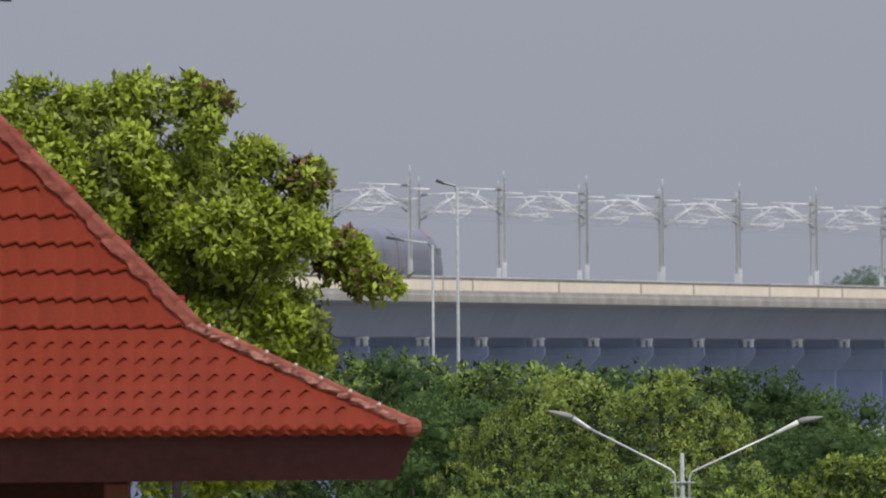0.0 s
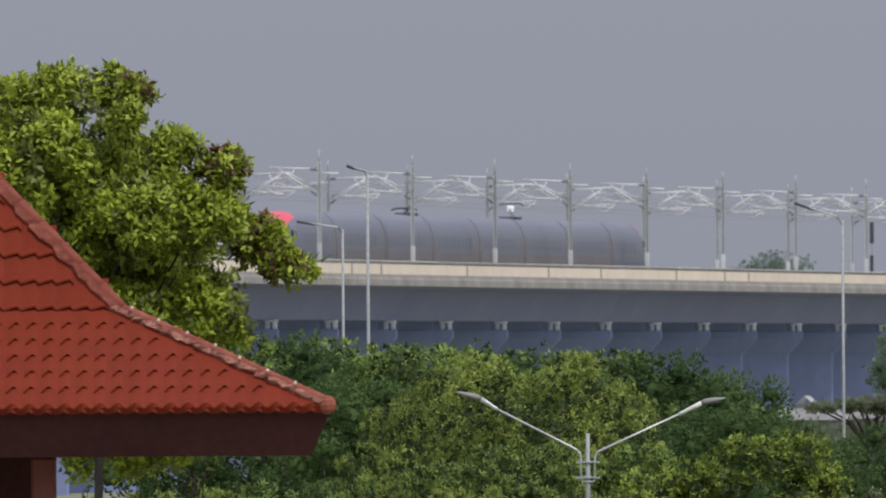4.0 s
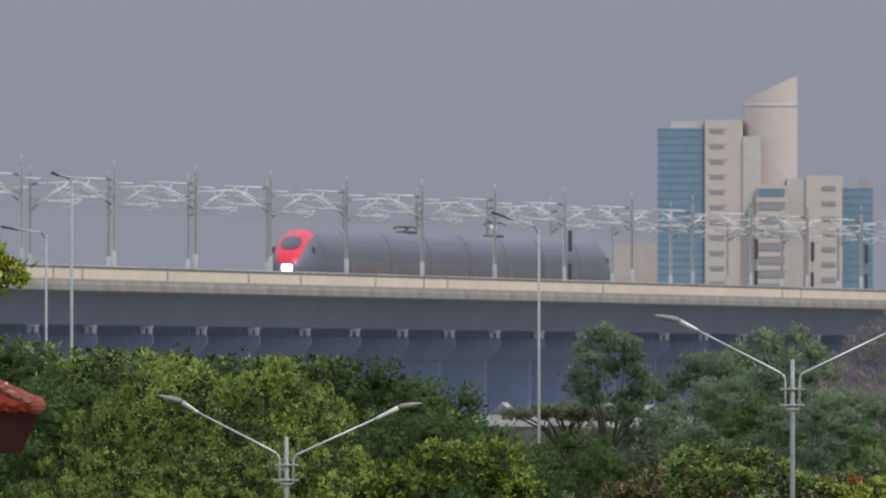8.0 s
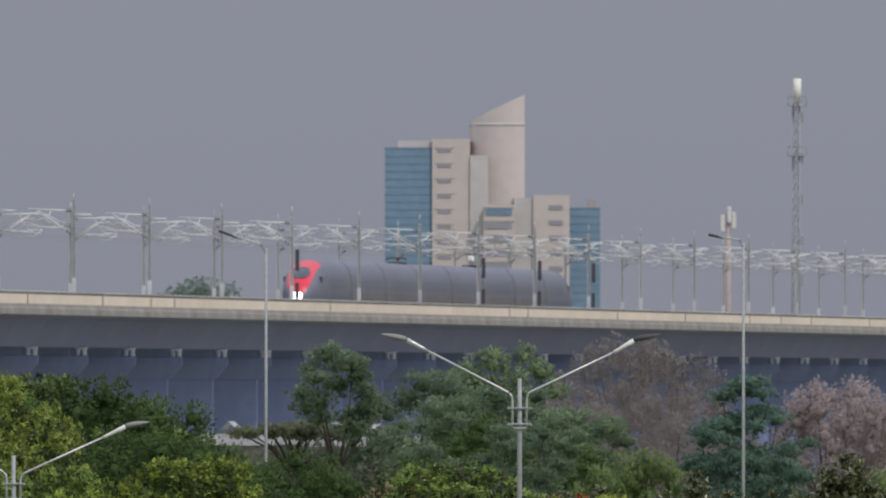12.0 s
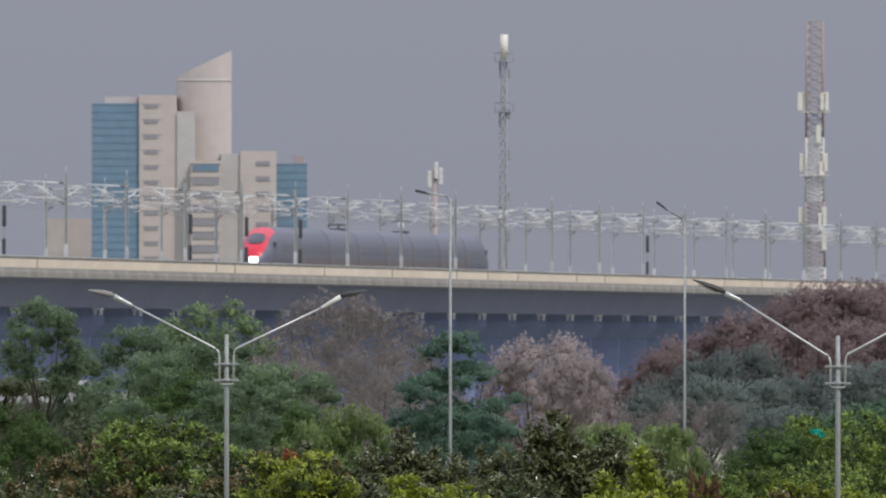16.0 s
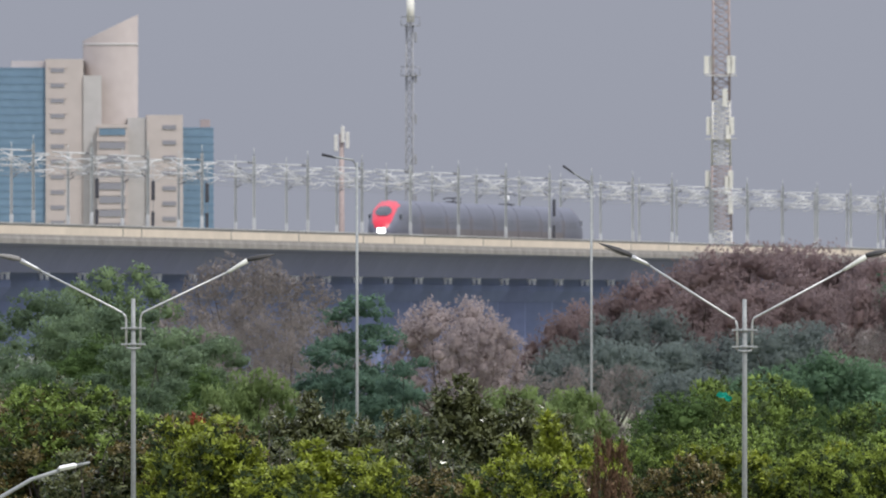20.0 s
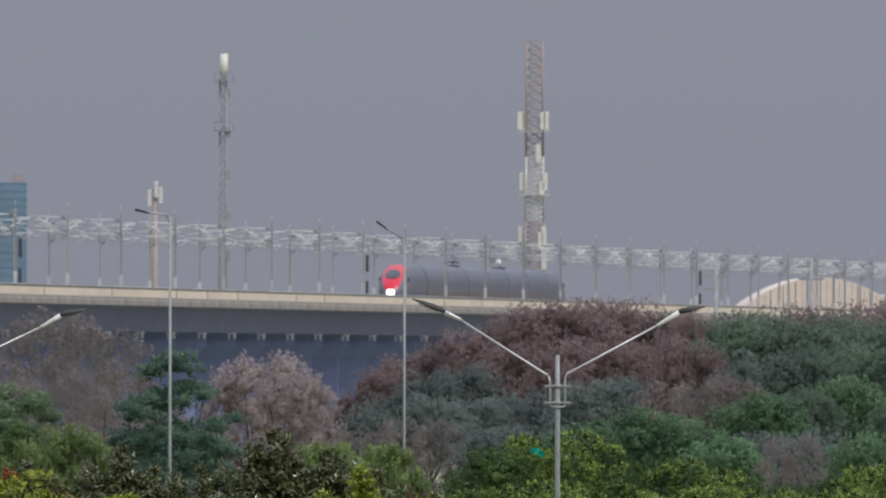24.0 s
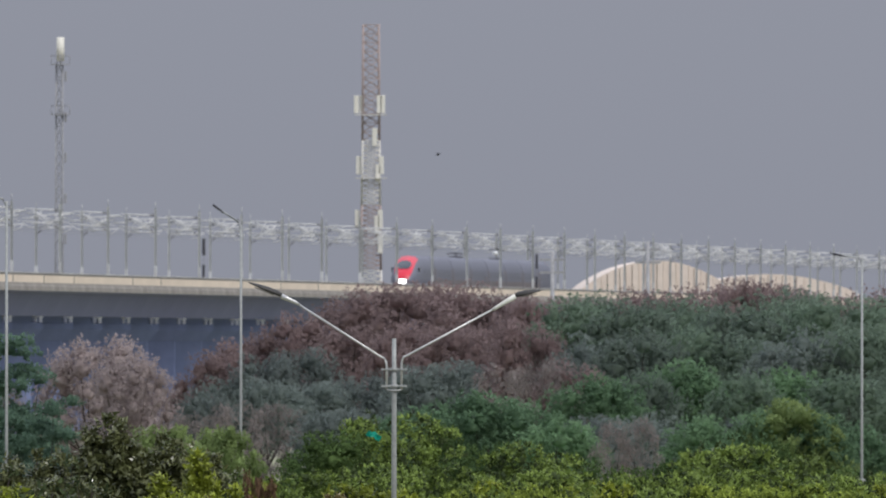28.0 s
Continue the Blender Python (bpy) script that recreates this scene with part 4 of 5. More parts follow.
    belt(("brown",), "large dry tree with red-brown foliage", "red-brown trees", 1400, 62,
         (1310, 1347, 1396, 1446, 1516, 1586, 1657, 1727, 1776, 1833, 1921, 2000, 2100, 2193, 2297, 2345, 2420, 2600), (277, 240, 200, 180, 166, 117, 104, 90, 74, 100, 122, 122, 122, 112, 94, 82, 110, 105), 17, 8)
    belt(("hazed",), "large grey-green tree in the thick wood", "grey-green trees", 1350, 80, (1385, 1430, 1500, 1560), (262, 228, 205, 190), 18, wide=0.8)
    belt(("brown",), "large dry tree with red-brown foliage", "red-brown trees", 1350, 85, (1620, 1700, 1900), (165, 160, 175), 34, wide=0.9)
    belt(("brown",), "large dry tree with red-brown foliage", "red-brown trees", 1290, 62, (1915, 1960, 2030), (150, 165, 185), 35, wide=0.55)
    belt(("hazed",), "dull grey-green tree in the dry wood", "grey-green trees", 1300, 85, (1360, 1560, 1700, 1990), (275, 255, 230, 225), 19, wide=0.9)
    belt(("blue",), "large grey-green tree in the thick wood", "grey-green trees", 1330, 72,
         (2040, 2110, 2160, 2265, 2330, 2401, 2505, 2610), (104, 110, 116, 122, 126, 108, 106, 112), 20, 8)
    belt(("blue", "brown", "blue", "hazed", "blue"), "large grey-green tree in the thick wood", "grey-green trees", 1270, 85, (2060, 2130, 2350, 2620), (185, 165, 170, 165), 21)
    belt(("buff", "brown"), "dry buff and brown tree", "dry trees", 1240, 55, (1895, 1960, 2050), (240, 215, 235), 36, wide=0.8)
    for k, u, v in (("brown", 1931, 116), ("blue", 2061, 107), ("brown", 2130, 106), ("brown", 2311, 86), ("brown", 2352, 92), ("blue", 2412, 102)):
        tree(k, u, v, 1385, "large dry tree with red-brown foliage" if k == "brown" else "large grey-green tree in the thick wood", "red-brown trees" if k == "brown" else "grey-green trees", 0.55)
    belt(("blue", "teal", "blue", "brown"), "large grey-green tree in the thick wood", "grey-green trees", 1200, 85, (2060, 2200, 2400, 2620), (240, 235, 240, 235), 22)
    belt(("hazed", "buff"), "dull grey-green tree in the dry wood", "grey-green trees", 1130, 80, (1330, 1450, 1600, 1680), (310, 300, 315, 315), 23)
    belt(("teal",), "muted green tree below the dry wood", "muted green trees", 1100, 62, (1700, 1760, 1817, 1900, 1975), (318, 296, 282, 294, 332), 33)
    belt(("hazed", "hazed", "teal"), "muted green tree below the dry wood", "muted green trees", 1080, 75, (2000, 2113, 2250, 2340), (325, 318, 335, 325), 24)
    for k, u, v, w in (("teal", 2345, 318, 0.8), ("fresh", 2400, 303, 1.0), ("teal", 2455, 322, 0.8), ("fresh", 2365, 335, 0.9), ("fresh", 2440, 345, 1.0)):
        tree(k, u, v, 1010, "light green bushy tree", "light green trees", w)
    for u, v in ((2085, 334), (2135, 328)):
        tree("buff", u, v, 990, "dry buff bush below the wood", "dry trees", 0.5)
    belt(("blue", "teal"), "muted green tree below the dry wood", "muted green trees", 1040, 80, (2440, 2620), (345, 350), 26)
    belt(("moss", "dark"), "green leafy tree in the near belt", "green trees", 650, 62,
         (1545, 1601, 1640, 1727, 1760, 1798, 1857, 1961, 2049, 2161, 2240, 2321, 2400, 2481, 2620), (385, 340, 338, 322, 330, 366, 374, 380, 410, 420, 396, 368, 392, 418, 420), 27)
    belt(("moss",), "green leafy tree in the near belt", "green trees", 620, 70, (1500, 1600, 1800, 2000, 2300, 2620), (440, 410, 420, 430, 425, 440), 28)
    belt(("moss", "bright", "lime"), "green leafy tree in the near belt", "green trees", 600, 75, (1620, 1900, 2200, 2620), (448, 450, 452, 456), 29)
    ob = tree("bright", 728, 404, 594, "leafy tree topped by a red blossom", "fresh green trees")
    h = TREES["bright"][0][2]
    c = piece("red_blossom", leaf_mesh("red_blossom", [(0, 0, h - 0.1, 0.15, 0.5)], 110, 0.08, LEAF_RED, 61, corners=3), parent=ob)
    tagged(c, "red blossom", kind="stuff")
    for u, v, w in ((1348, 400, 0.9), (1285, 442, 1.1), (1362, 412, 0.8), (950, 448, 1.5), (920, 452, 1.4), (1020, 456, 1.5), (770, 406, 1.4), (1420, 462, 1.0), (1468, 458, 1.0)):
        tree("lime_sprig", u, v, 606, "fresh yellow-green sprig above the dark shrubs", "fresh green trees", w)
    for u, v, w in ((1448, 440, 0.3), (1480, 452, 0.25)):
        tree("rust", u, v, 590, "rusty brown withering shrub", "rusty shrubs", w)
    tree("blue", 65, 14, 2500, "small dark tree beyond the viaduct", wide=1.0)
    tree("blue", 30, 30, 2520, "small dark tree beyond the viaduct", wide=0.9)


plant_trees()


def build_near_tree():
    """The large tree behind the red roof: lumps at bearings u, v with radii in the units of spot()."""
    d = 360.0
    base = spot(-1120, 0, d)
    lumps, heart = [], []
    rng = random.Random(5)
    for u, v, r in ((-1120, 345, 80), (-1040, 345, 75), (-950, 340, 65), (-880, 330, 42), (-1310, -208, 95), (-1240, -238, 55), (-1160, -240, 70), (-1080, -262, 50), (-1034, -258, 32), (-1048, -205, 40), (-1208, -133, 110), (-1087, -133, 90), (-975, -124, 72), (-884, -115, 50), (-1152, -22, 110), (-1022, -40, 100),
                    (-910, -31, 80), (-826, 6, 55), (-780, 43, 40), (-752, 52, 30), (-1022, -250, 26), (-1100, -60, 120), (-1000, 20, 110), (-1150, 30, 120), (-1022, 62, 95), (-910, 109, 78), (-873, 146, 48), (-938, 174, 58), (-1320, -133, 85), (-1180, 100, 120), (-1050, 170, 100)):
        p = spot(u - 14, v - 5, d)
        c, big = Vector((p.x - base.x, rng.uniform(-1.2, 1.2), p.z)), (r - 3) * d / ARC
        heart.append((*c, big * 0.8, 0.95))
        for k in range(6 + r // 6):
            way = Vector((rng.gauss(0, 1), rng.gauss(0, 1) - 0.5, rng.gauss(0, 1) + 0.1)).normalized()
            small = big * rng.uniform(0.16, 0.3) + 0.05
            lumps.append((*(c + way * (big - small) * rng.uniform(0.9, 1.12)), small, 0.85))
    ob = thing("tree", pose(base.x, d, 0), "large fresh green leafy tree behind the red roof", "tree")
    c = piece("crown", leaf_mesh("crown", lumps, 84000, 0.112, LEAF_NEAR, 7, 0.3, 0.48, 9, 0.5, 0.4, 0.12, 0.5, 4), parent=ob)
    tagged(c, kind="stuff")
    # a darker leaf colour here gives the gaps their shade
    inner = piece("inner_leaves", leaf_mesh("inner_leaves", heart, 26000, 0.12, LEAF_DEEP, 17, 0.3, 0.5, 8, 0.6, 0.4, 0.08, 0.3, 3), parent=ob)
    tagged(inner, "dark green inner leaves with the crown's shade painted in", kind="stuff")
    rust = [l for k, l in enumerate(heart) if k in (8, 13, 17, 18)]
    c = piece("rusty_leaves", leaf_mesh("rusty_leaves", rust, 1300, 0.12, LEAF_RUST, 8, 0.4, 0.55, 9, 0.2), parent=ob)
    tagged(c, "withered brown leaves", kind="stuff")
    part("trunk", trunk_bm(heart[4:17], 0.07, 9, twigs=0), M_TRUNK, ob)


build_near_tree()


def build_far_woods():
    rng = random.Random(3)
    lumps = []
    for i in range(420):
        x = -700 + i * 3.4
        lumps.append((x, 4700 + rng.uniform(-40, 40), rng.uniform(3, 7), rng.uniform(4, 7), 0.9))
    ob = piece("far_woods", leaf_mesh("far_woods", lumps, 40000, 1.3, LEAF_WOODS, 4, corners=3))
    tagged(ob, "pale line of far woods on the horizon", "woods", kind="stuff")


build_far_woods()


# ---- red-roofed hall: x to its right, y away, z up from the eave's corner ----
ROOF = pose(*spot(-702, 263, 317))
TIERS = ((-0.10, -0.03, -0.05), (1.0, 2.38, 1.9), (3.76, 5.07, 3.53))  # height, inset across, inset in depth
WIDE, DEEP = 15.0, 13.0


def build_hall():
    hall = thing("red_roof_pavilion", ROOF, "pavilion with a two-pitched red tiled hip roof and dark brown fascia", "building")
    z0 = -ROOF.translation.z
    bm = bmesh.new()
    rings = []
    for h, ix, iy in TIERS:
        rings.append([bm.verts.new(p) for p in ((-ix - (0.22 if h < 0 else 0.1), iy, h), (-ix - 1.0, DEEP - iy, h), (-WIDE + ix + 1.0, DEEP - iy, h), (-WIDE + ix + 0.1, iy, h))])
    for a, b in zip(rings, rings[1:]):
        for k in range(4):
            bm.faces.new((a[k], a[(k + 1) % 4], b[(k + 1) % 4], b[k]))
    bm.faces.new(rings[-1])
    roof = part("roof", bm, M_TILE, hall)
    # fascia and soffit
    fas = bmesh.new()
    prof = ((0.0, -0.02, -0.085), (-0.26, 0.21, -0.66), (-0.9, 0.85, -0.66))
    rr = []
    for k, (x, y, z) in enumerate(prof):
        rr.append([fas.verts.new(p) for p in ((x - 0.06, y + 0.06, z), (x - 0.9, DEEP - y - 0.06, z), (-WIDE - x + 0.9, DEEP - y - 0.06, z), (-WIDE - x + 0.06, y + 0.06, z))])
    for a, b in zip(rr, rr[1:]):
        for k in range(4):
            fas.faces.new((a[k], b[k], b[(k + 1) % 4], a[(k + 1) % 4]))
    fas.faces.new(rr[-1])
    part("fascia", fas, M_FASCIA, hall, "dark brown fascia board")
    for x in (-3.38, -7.4, -11.5, -14.0):
        part("column", boxed(x - 0.14, x + 0.14, 1.0, 1.28, z0, -0.66, bevel=0.03), M_FASCIA_RED, hall)
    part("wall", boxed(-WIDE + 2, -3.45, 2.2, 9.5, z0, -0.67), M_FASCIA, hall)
    # upper tier
    top = bmesh.new()
    fr = [(-4.93, 3.3), (-5.6, DEEP - 3.3), (-WIDE + 5.6, DEEP - 3.3), (-WIDE + 4.93, 3.3)]
    va, vb = [top.verts.new((x, y, 4.36)) for x, y in fr], [top.verts.new((x, y, 4.66)) for x, y in fr]
    top.faces.new(va), top.faces.new(vb[::-1])
    for k in range(4):
        top.faces.new((va[k], va[(k + 1) % 4], vb[(k + 1) % 4], vb[k]))
    bmesh.ops.recalc_face_normals(top, faces=top.faces[:])
    part("upper_fascia", top, M_FASCIA_RED, hall, "brown-red fascia of the upper tier")
    part("upper_wall", boxed(-WIDE + 6.4, -6.4, 4.1, DEEP - 4.1, 3.7, 4.362), M_WALL, hall)
    part("gutter", boxed(-WIDE + 4.85, -4.85, 3.22, 3.9, 4.662, 4.69), M_WHITE, hall, "thin white gutter edge")
    part("bracket", tubed([(-4.9, 3.4, 4.66), (-4.56, 3.4, 4.64)], 0.02, 5), M_DARK, hall)
    upper = bmesh.new()
    a = [upper.verts.new(p) for p in ((-5.9, 4.1, 4.702), (-5.9, DEEP - 4.1, 4.702), (-WIDE + 5.9, DEEP - 4.1, 4.702), (-WIDE + 5.9, 4.1, 4.702))]
    b = [upper.verts.new(p) for p in ((-6.9, DEEP / 2, 6.6), (-WIDE + 6.9, DEEP / 2, 6.6))]
    for f in ((a[0], a[1], b[0]), (a[1], a[2], b[1], b[0]), (a[2], a[3], b[1]), (a[3], a[0], b[0], b[1])):
        upper.faces.new(f)
    part("upper_roof", upper, M_TILE, hall)
    return hall, roof


hall, roof = build_hall()


def build_tiles():
    """Wavy tiles in courses on the front pitches, ridge tiles and mortar on the hip."""
    step, cover = 0.2, 0.36
    nx = 10

    def tile_mesh(flat, roll, slant, drop=0.0, cover=cover):
        """flat: the step of the pan; roll: the step of the roll, whose edge runs aslant; drop: an eave tile's lip."""
        bm = bmesh.new()
        rows = []
        for yy, zz, wave in ((0.03, -0.02, 0.0), (0.0, 0.003, 1.0), (0.05, 0.003, 0.55), (0.12, 0.003, 0.1), (cover + 0.06, 0.001, 0.0)):
            row = []
            for k in range(nx + 1):
                f = k / nx
                up = max(0.0, math.sin(math.pi * min(1.0, max(0.0, (f - 0.3) / 0.62)))) ** 0.8
                saw = (0.5 - f / 0.8) if f < 0.8 else (f - 0.9) / 0.2
                lean = saw * slant if slant < 0 else slant * math.tanh((f - 0.6) * 6) * (1 - abs(2 * f - 1) ** 6)
                row.append(bm.verts.new((step * (f - 0.5) * 1.02, yy + (lean if wave > 0.5 or wave == 0.0 and yy < 0.1 else 0), zz + (flat if wave else 0) * (yy < 0.1) + roll * wave * up)))
            rows.append(row)
        if drop:
            for v in rows[0]:
                f = v.co.x / step + 0.5
                v.co.y, v.co.z = -0.03, -drop * (0.55 + 0.45 * abs(math.sin(math.pi * (f + 0.3))))
        for i, (a, b) in enumerate(zip(rows, rows[1:])):
            for k in range(nx):
                bm.faces.new((a[k], a[k + 1], b[k + 1], b[k])).smooth = i > 0
        me = bpy.data.meshes.new("tile")
        bm.to_mesh(me), bm.free()
        return me

    low, steep, eave = tile_mesh(-0.004, 0.04, 0.075), tile_mesh(0.015, 0.012, -0.055), tile_mesh(-0.004, 0.04, 0.05, 0.085)
    stub = tile_mesh(-0.004, 0.03, 0.03, 0.085, 0.1)  # cut short where the hip runs down to the eave
    for (h0, x0, y0), (h1, x1, y1) in zip(TIERS, TIERS[1:]):
        length = math.hypot(h1 - h0, y1 - y0)
        pitch = math.degrees(math.atan2(h1 - h0, y1 - y0))
        n = max(1, round(length / cover))
        for r in range(n):
            f = r / n
            right = -(x0 + (x1 - x0) * (f + 1.0 / n))
            for c in range(int(7.5 / step)):
                x = -0.05 - c * step - 0.5 * step
                short = r == 0 and h0 < 0.5 and x > right - 0.06
                if x > right - 0.06 and not short:
                    continue
                m = pose(x, y0 + (y1 - y0) * f - (0.04 if f == 0 and h0 == 0 else 0), h0 + (h1 - h0) * f + 0.01 + random.uniform(-0.001, 0.001), pitch, 0, random.uniform(-0.4, 0.4))
                piece("tile", stub if short else eave if r == 0 and h0 < 0.5 else low if h0 < 0.5 else steep, M_TILE, roof, m=m)
    # hip caps
    cap = bmesh.new()
    ring = []
    for yy, rad in ((0.0, 0.105), (0.40, 0.09)):
        ring.append([cap.verts.new((rad * math.cos(a), yy, rad * 0.8 * math.sin(a))) for a in [math.pi * k / 7 for k in range(8)]])
    for k in range(7):
        cap.faces.new((ring[0][k], ring[0][k + 1], ring[1][k + 1], ring[1][k])).smooth = True
    cap.faces.new(ring[0][::-1])
    cm = bpy.data.meshes.new("ridge_tile")
    cap.to_mesh(cm), cap.free()
    for (h0, x0, y0), (h1, x1, y1) in zip(TIERS, TIERS[1:]):
        a, b = Vector((-x0, y0, h0)), Vector((-x1, y1, h1))
        way = b - a
        n = int(way.length / 0.36)
        q = way.to_track_quat("Y", "Z")
        for k in range(n + 1):
            p = a + way * ((k + (0.12 if h0 < 0.5 else 0)) / (n + 0.5)) + Vector((-0.10, 0.02, -0.01))
            piece("ridge_tile", cm, M_RIDGE, roof, m=Matrix.LocRotScale(p, q @ Euler((0.05, random.uniform(-.05, .05), random.uniform(-.03, .03))).to_quaternion(), None))
        if h0 < 0.5:
            knob = bmesh.new()
            bmesh.ops.create_uvsphere(knob, u_segments=10, v_segments=6, radius=0.11, matrix=Matrix.Translation(a + way * (0.12 / (n + 0.5)) + Vector((-0.13, 0.02, 0.0))))
            part("hip_end", knob, M_RIDGE, roof, "rounded end of the hip")
        mo = bmesh.new()
        rngm = random.Random(int(h1 * 10))
        pts = [a + way * (k / 48) for k in range(49)]
        ra = [mo.verts.new(p + Vector((-0.15 if h0 > 0.5 else -0.18, -0.06, 0.07))) for p in pts]
        rb = [mo.verts.new(p + Vector((-0.25 + rngm.uniform(-.045, .03), -0.03, 0.045 + rngm.uniform(-.02, .02)))) for p in pts]
        rc = [mo.verts.new(p + Vector((-0.25 + rngm.uniform(-.03, .03), 0.05, -0.03))) for p in pts]
        for k in range(48):
            mo.faces.new((ra[k], ra[k + 1], rb[k + 1], rb[k])), mo.faces.new((rb[k], rb[k + 1], rc[k + 1], rc[k]))
        if h0 < 0.5:
            for k in range(1, 8):
                p = a + way * (k / 7.6) + Vector((-0.2 + rngm.uniform(-.02, .02), -0.06, 0.1))
                part("mortar_lump", tubed([p, p + Vector((0.015, 0, 0.04))], 0.03, 5, 0.012), M_MORTAR_PALE, roof)
        part("hip_mortar", mo, M_MORTAR if h0 < 0.5 else M_MORTAR_RED, roof, "patchy pale mortar under the ridge tiles" if h0 < 0.5 else "worn reddish mortar under the ridge tiles")


# ---- street lamps ----
def build_double_lamp(u, v, d, sides, pale=()):
    """v: the pole's top. sides: for the left and the right arm the lamp's tip, its neck, the driver housing's foot
    and the bend, each metres out and up from the pole's top. pale: the sides whose head is paler."""
    p = spot(u, v, d)
    h = p.z
    lamp = thing("street_lamp", pose(p.x, p.y, 0), "tall galvanised street lamp with two curved arms", "street lamp", "double street lamps")
    part("pole", tubed([(0, 0, -0.6), (0, 0, h - 1.2), (0, 0, h)], 0.062, 10, 0.044), M_STEEL, lamp)
    for z in (h - 0.65, h - 1.0):
        bm = boxed(-0.25, 0.25, -0.045, 0.045, z - 0.018, z + 0.018, bevel=0.008)
        tube(bm, [(0, 0, z - 0.035), (0, 0, z + 0.035)], 0.075, 10)
        for x in (-0.25, -0.19, 0.19, 0.25):
            tube(bm, [(x, -0.06, z), (x, 0.06, z)], 0.026, 6)
        part("clamp", bm, M_STEEL, lamp)
    part("tie", tubed([(-0.15, -0.03, h - 1.08), (0, -0.06, h - 1.1), (0.15, -0.03, h - 1.08)], 0.022, 6), M_STEEL, lamp)
    for s, (tip, neck, foot, bend) in zip((-1, 1), sides):
        tip, neck, foot, bend = (Vector((s * x, 0, h + z)) for x, z in (tip, neck, foot, bend))
        rise = (foot - bend).normalized()
        pts = [(s * 0.155, 0, h - 1.07), (s * 0.155, 0, h - 0.6), Vector((s * 0.16, 0, bend.z - 0.17)), Vector((s * 0.175, 0, bend.z - 0.09)), Vector((s * 0.205, 0, bend.z - 0.035)), bend, bend + rise * 0.2, foot + rise * 0.05]
        arm = part("arm", tubed(pts, 0.028, 8, 0.023), M_ARM, lamp)
        part("driver_box", tubed([foot - rise * 0.05, foot + rise * 0.04, foot.lerp(neck, 0.6), neck], 0.03, 8, 0.058), M_SLEEVE if s > 0 else M_ARM, arm, "pale driver housing" if s > 0 else "grey driver housing")
        # head: a leaf-shaped casting with an arched back over a flat, pale-lensed underside
        axis = tip - neck
        up = Vector((-axis.z * s, 0, abs(axis.x))).normalized()
        hd = bmesh.new()
        rings = []
        for f, w, t in ((0.0, 0.05, 0.07), (0.12, 0.1, 0.1), (0.4, 0.125, 0.1), (0.7, 0.105, 0.07), (0.92, 0.06, 0.035), (1.0, 0.025, 0.014)):
            c = neck + axis * f
            rings.append([hd.verts.new(c + Vector((0, w * y, 0)) + up * t * z) for y, z in ((-1, -0.25), (-0.75, 0.45), (0, 0.8), (0.75, 0.45), (1, -0.25), (0, -0.3))])
        for a, b in zip(rings, rings[1:]):
            for k in range(6):
                hd.faces.new((a[k], a[(k + 1) % 6], b[(k + 1) % 6], b[k])).smooth = k < 4
        hd.faces.new(rings[0]), hd.faces.new(rings[-1])
        bmesh.ops.recalc_face_normals(hd, faces=hd.faces[:])
        head = part("lamp_head", hd, M_HEAD_PALE if s in pale else M_HEAD, arm, "flat pale lamp head" if s in pale else "flat dark lamp head")
        lens = bmesh.new()
        lo = [lens.verts.new(neck + axis * f + Vector((0, y, 0)) - up * k) for k in (0.034, 0.05) for f, y in ((0.2, -0.07), (0.8, -0.05), (0.8, 0.05), (0.2, 0.07))]
        for q in ((0, 1, 2, 3), (7, 6, 5, 4), (0, 4, 5, 1), (1, 5, 6, 2), (2, 6, 7, 3), (3, 7, 4, 0)):
            lens.faces.new([lo[i] for i in q])
        part("lens", lens, M_HEAD_PALE, head, "grey lens")


def build_single_lamp(u, v_top, d, arm_u, arm_v):
    p = spot(u, v_top, d)
    h = p.z
    lamp = thing("street_lamp", pose(p.x, p.y, 0), "slender grey street lamp with one arm", "street lamp", "single street lamps")
    part("pole", tubed([(0, 0, -0.6), (0, 0, h * 0.5), (0, 0, h)], 0.055, 8, 0.04), M_STEEL, lamp)
    e = spot(u + arm_u, v_top + arm_v, d) - p
    t = Vector((0, 0, h))
    part("arm", tubed([t + Vector((0, 0, -0.15)), t + e * 0.12 + Vector((0, 0, 0.05)), t + e * 0.75], 0.04, 6, 0.035), M_STEEL, lamp)
    bm = tubed([t + e * 0.6, t + e * 0.75, t + e], 0.036, 6, 0.045)
    part("lamp_head", bm, M_DARK, lamp, "dark lamp head")
    part("junction_box", boxed(-0.12, 0.12, -0.16, -0.06, 3.0, 3.5, bevel=0.02), M_STEEL, lamp)


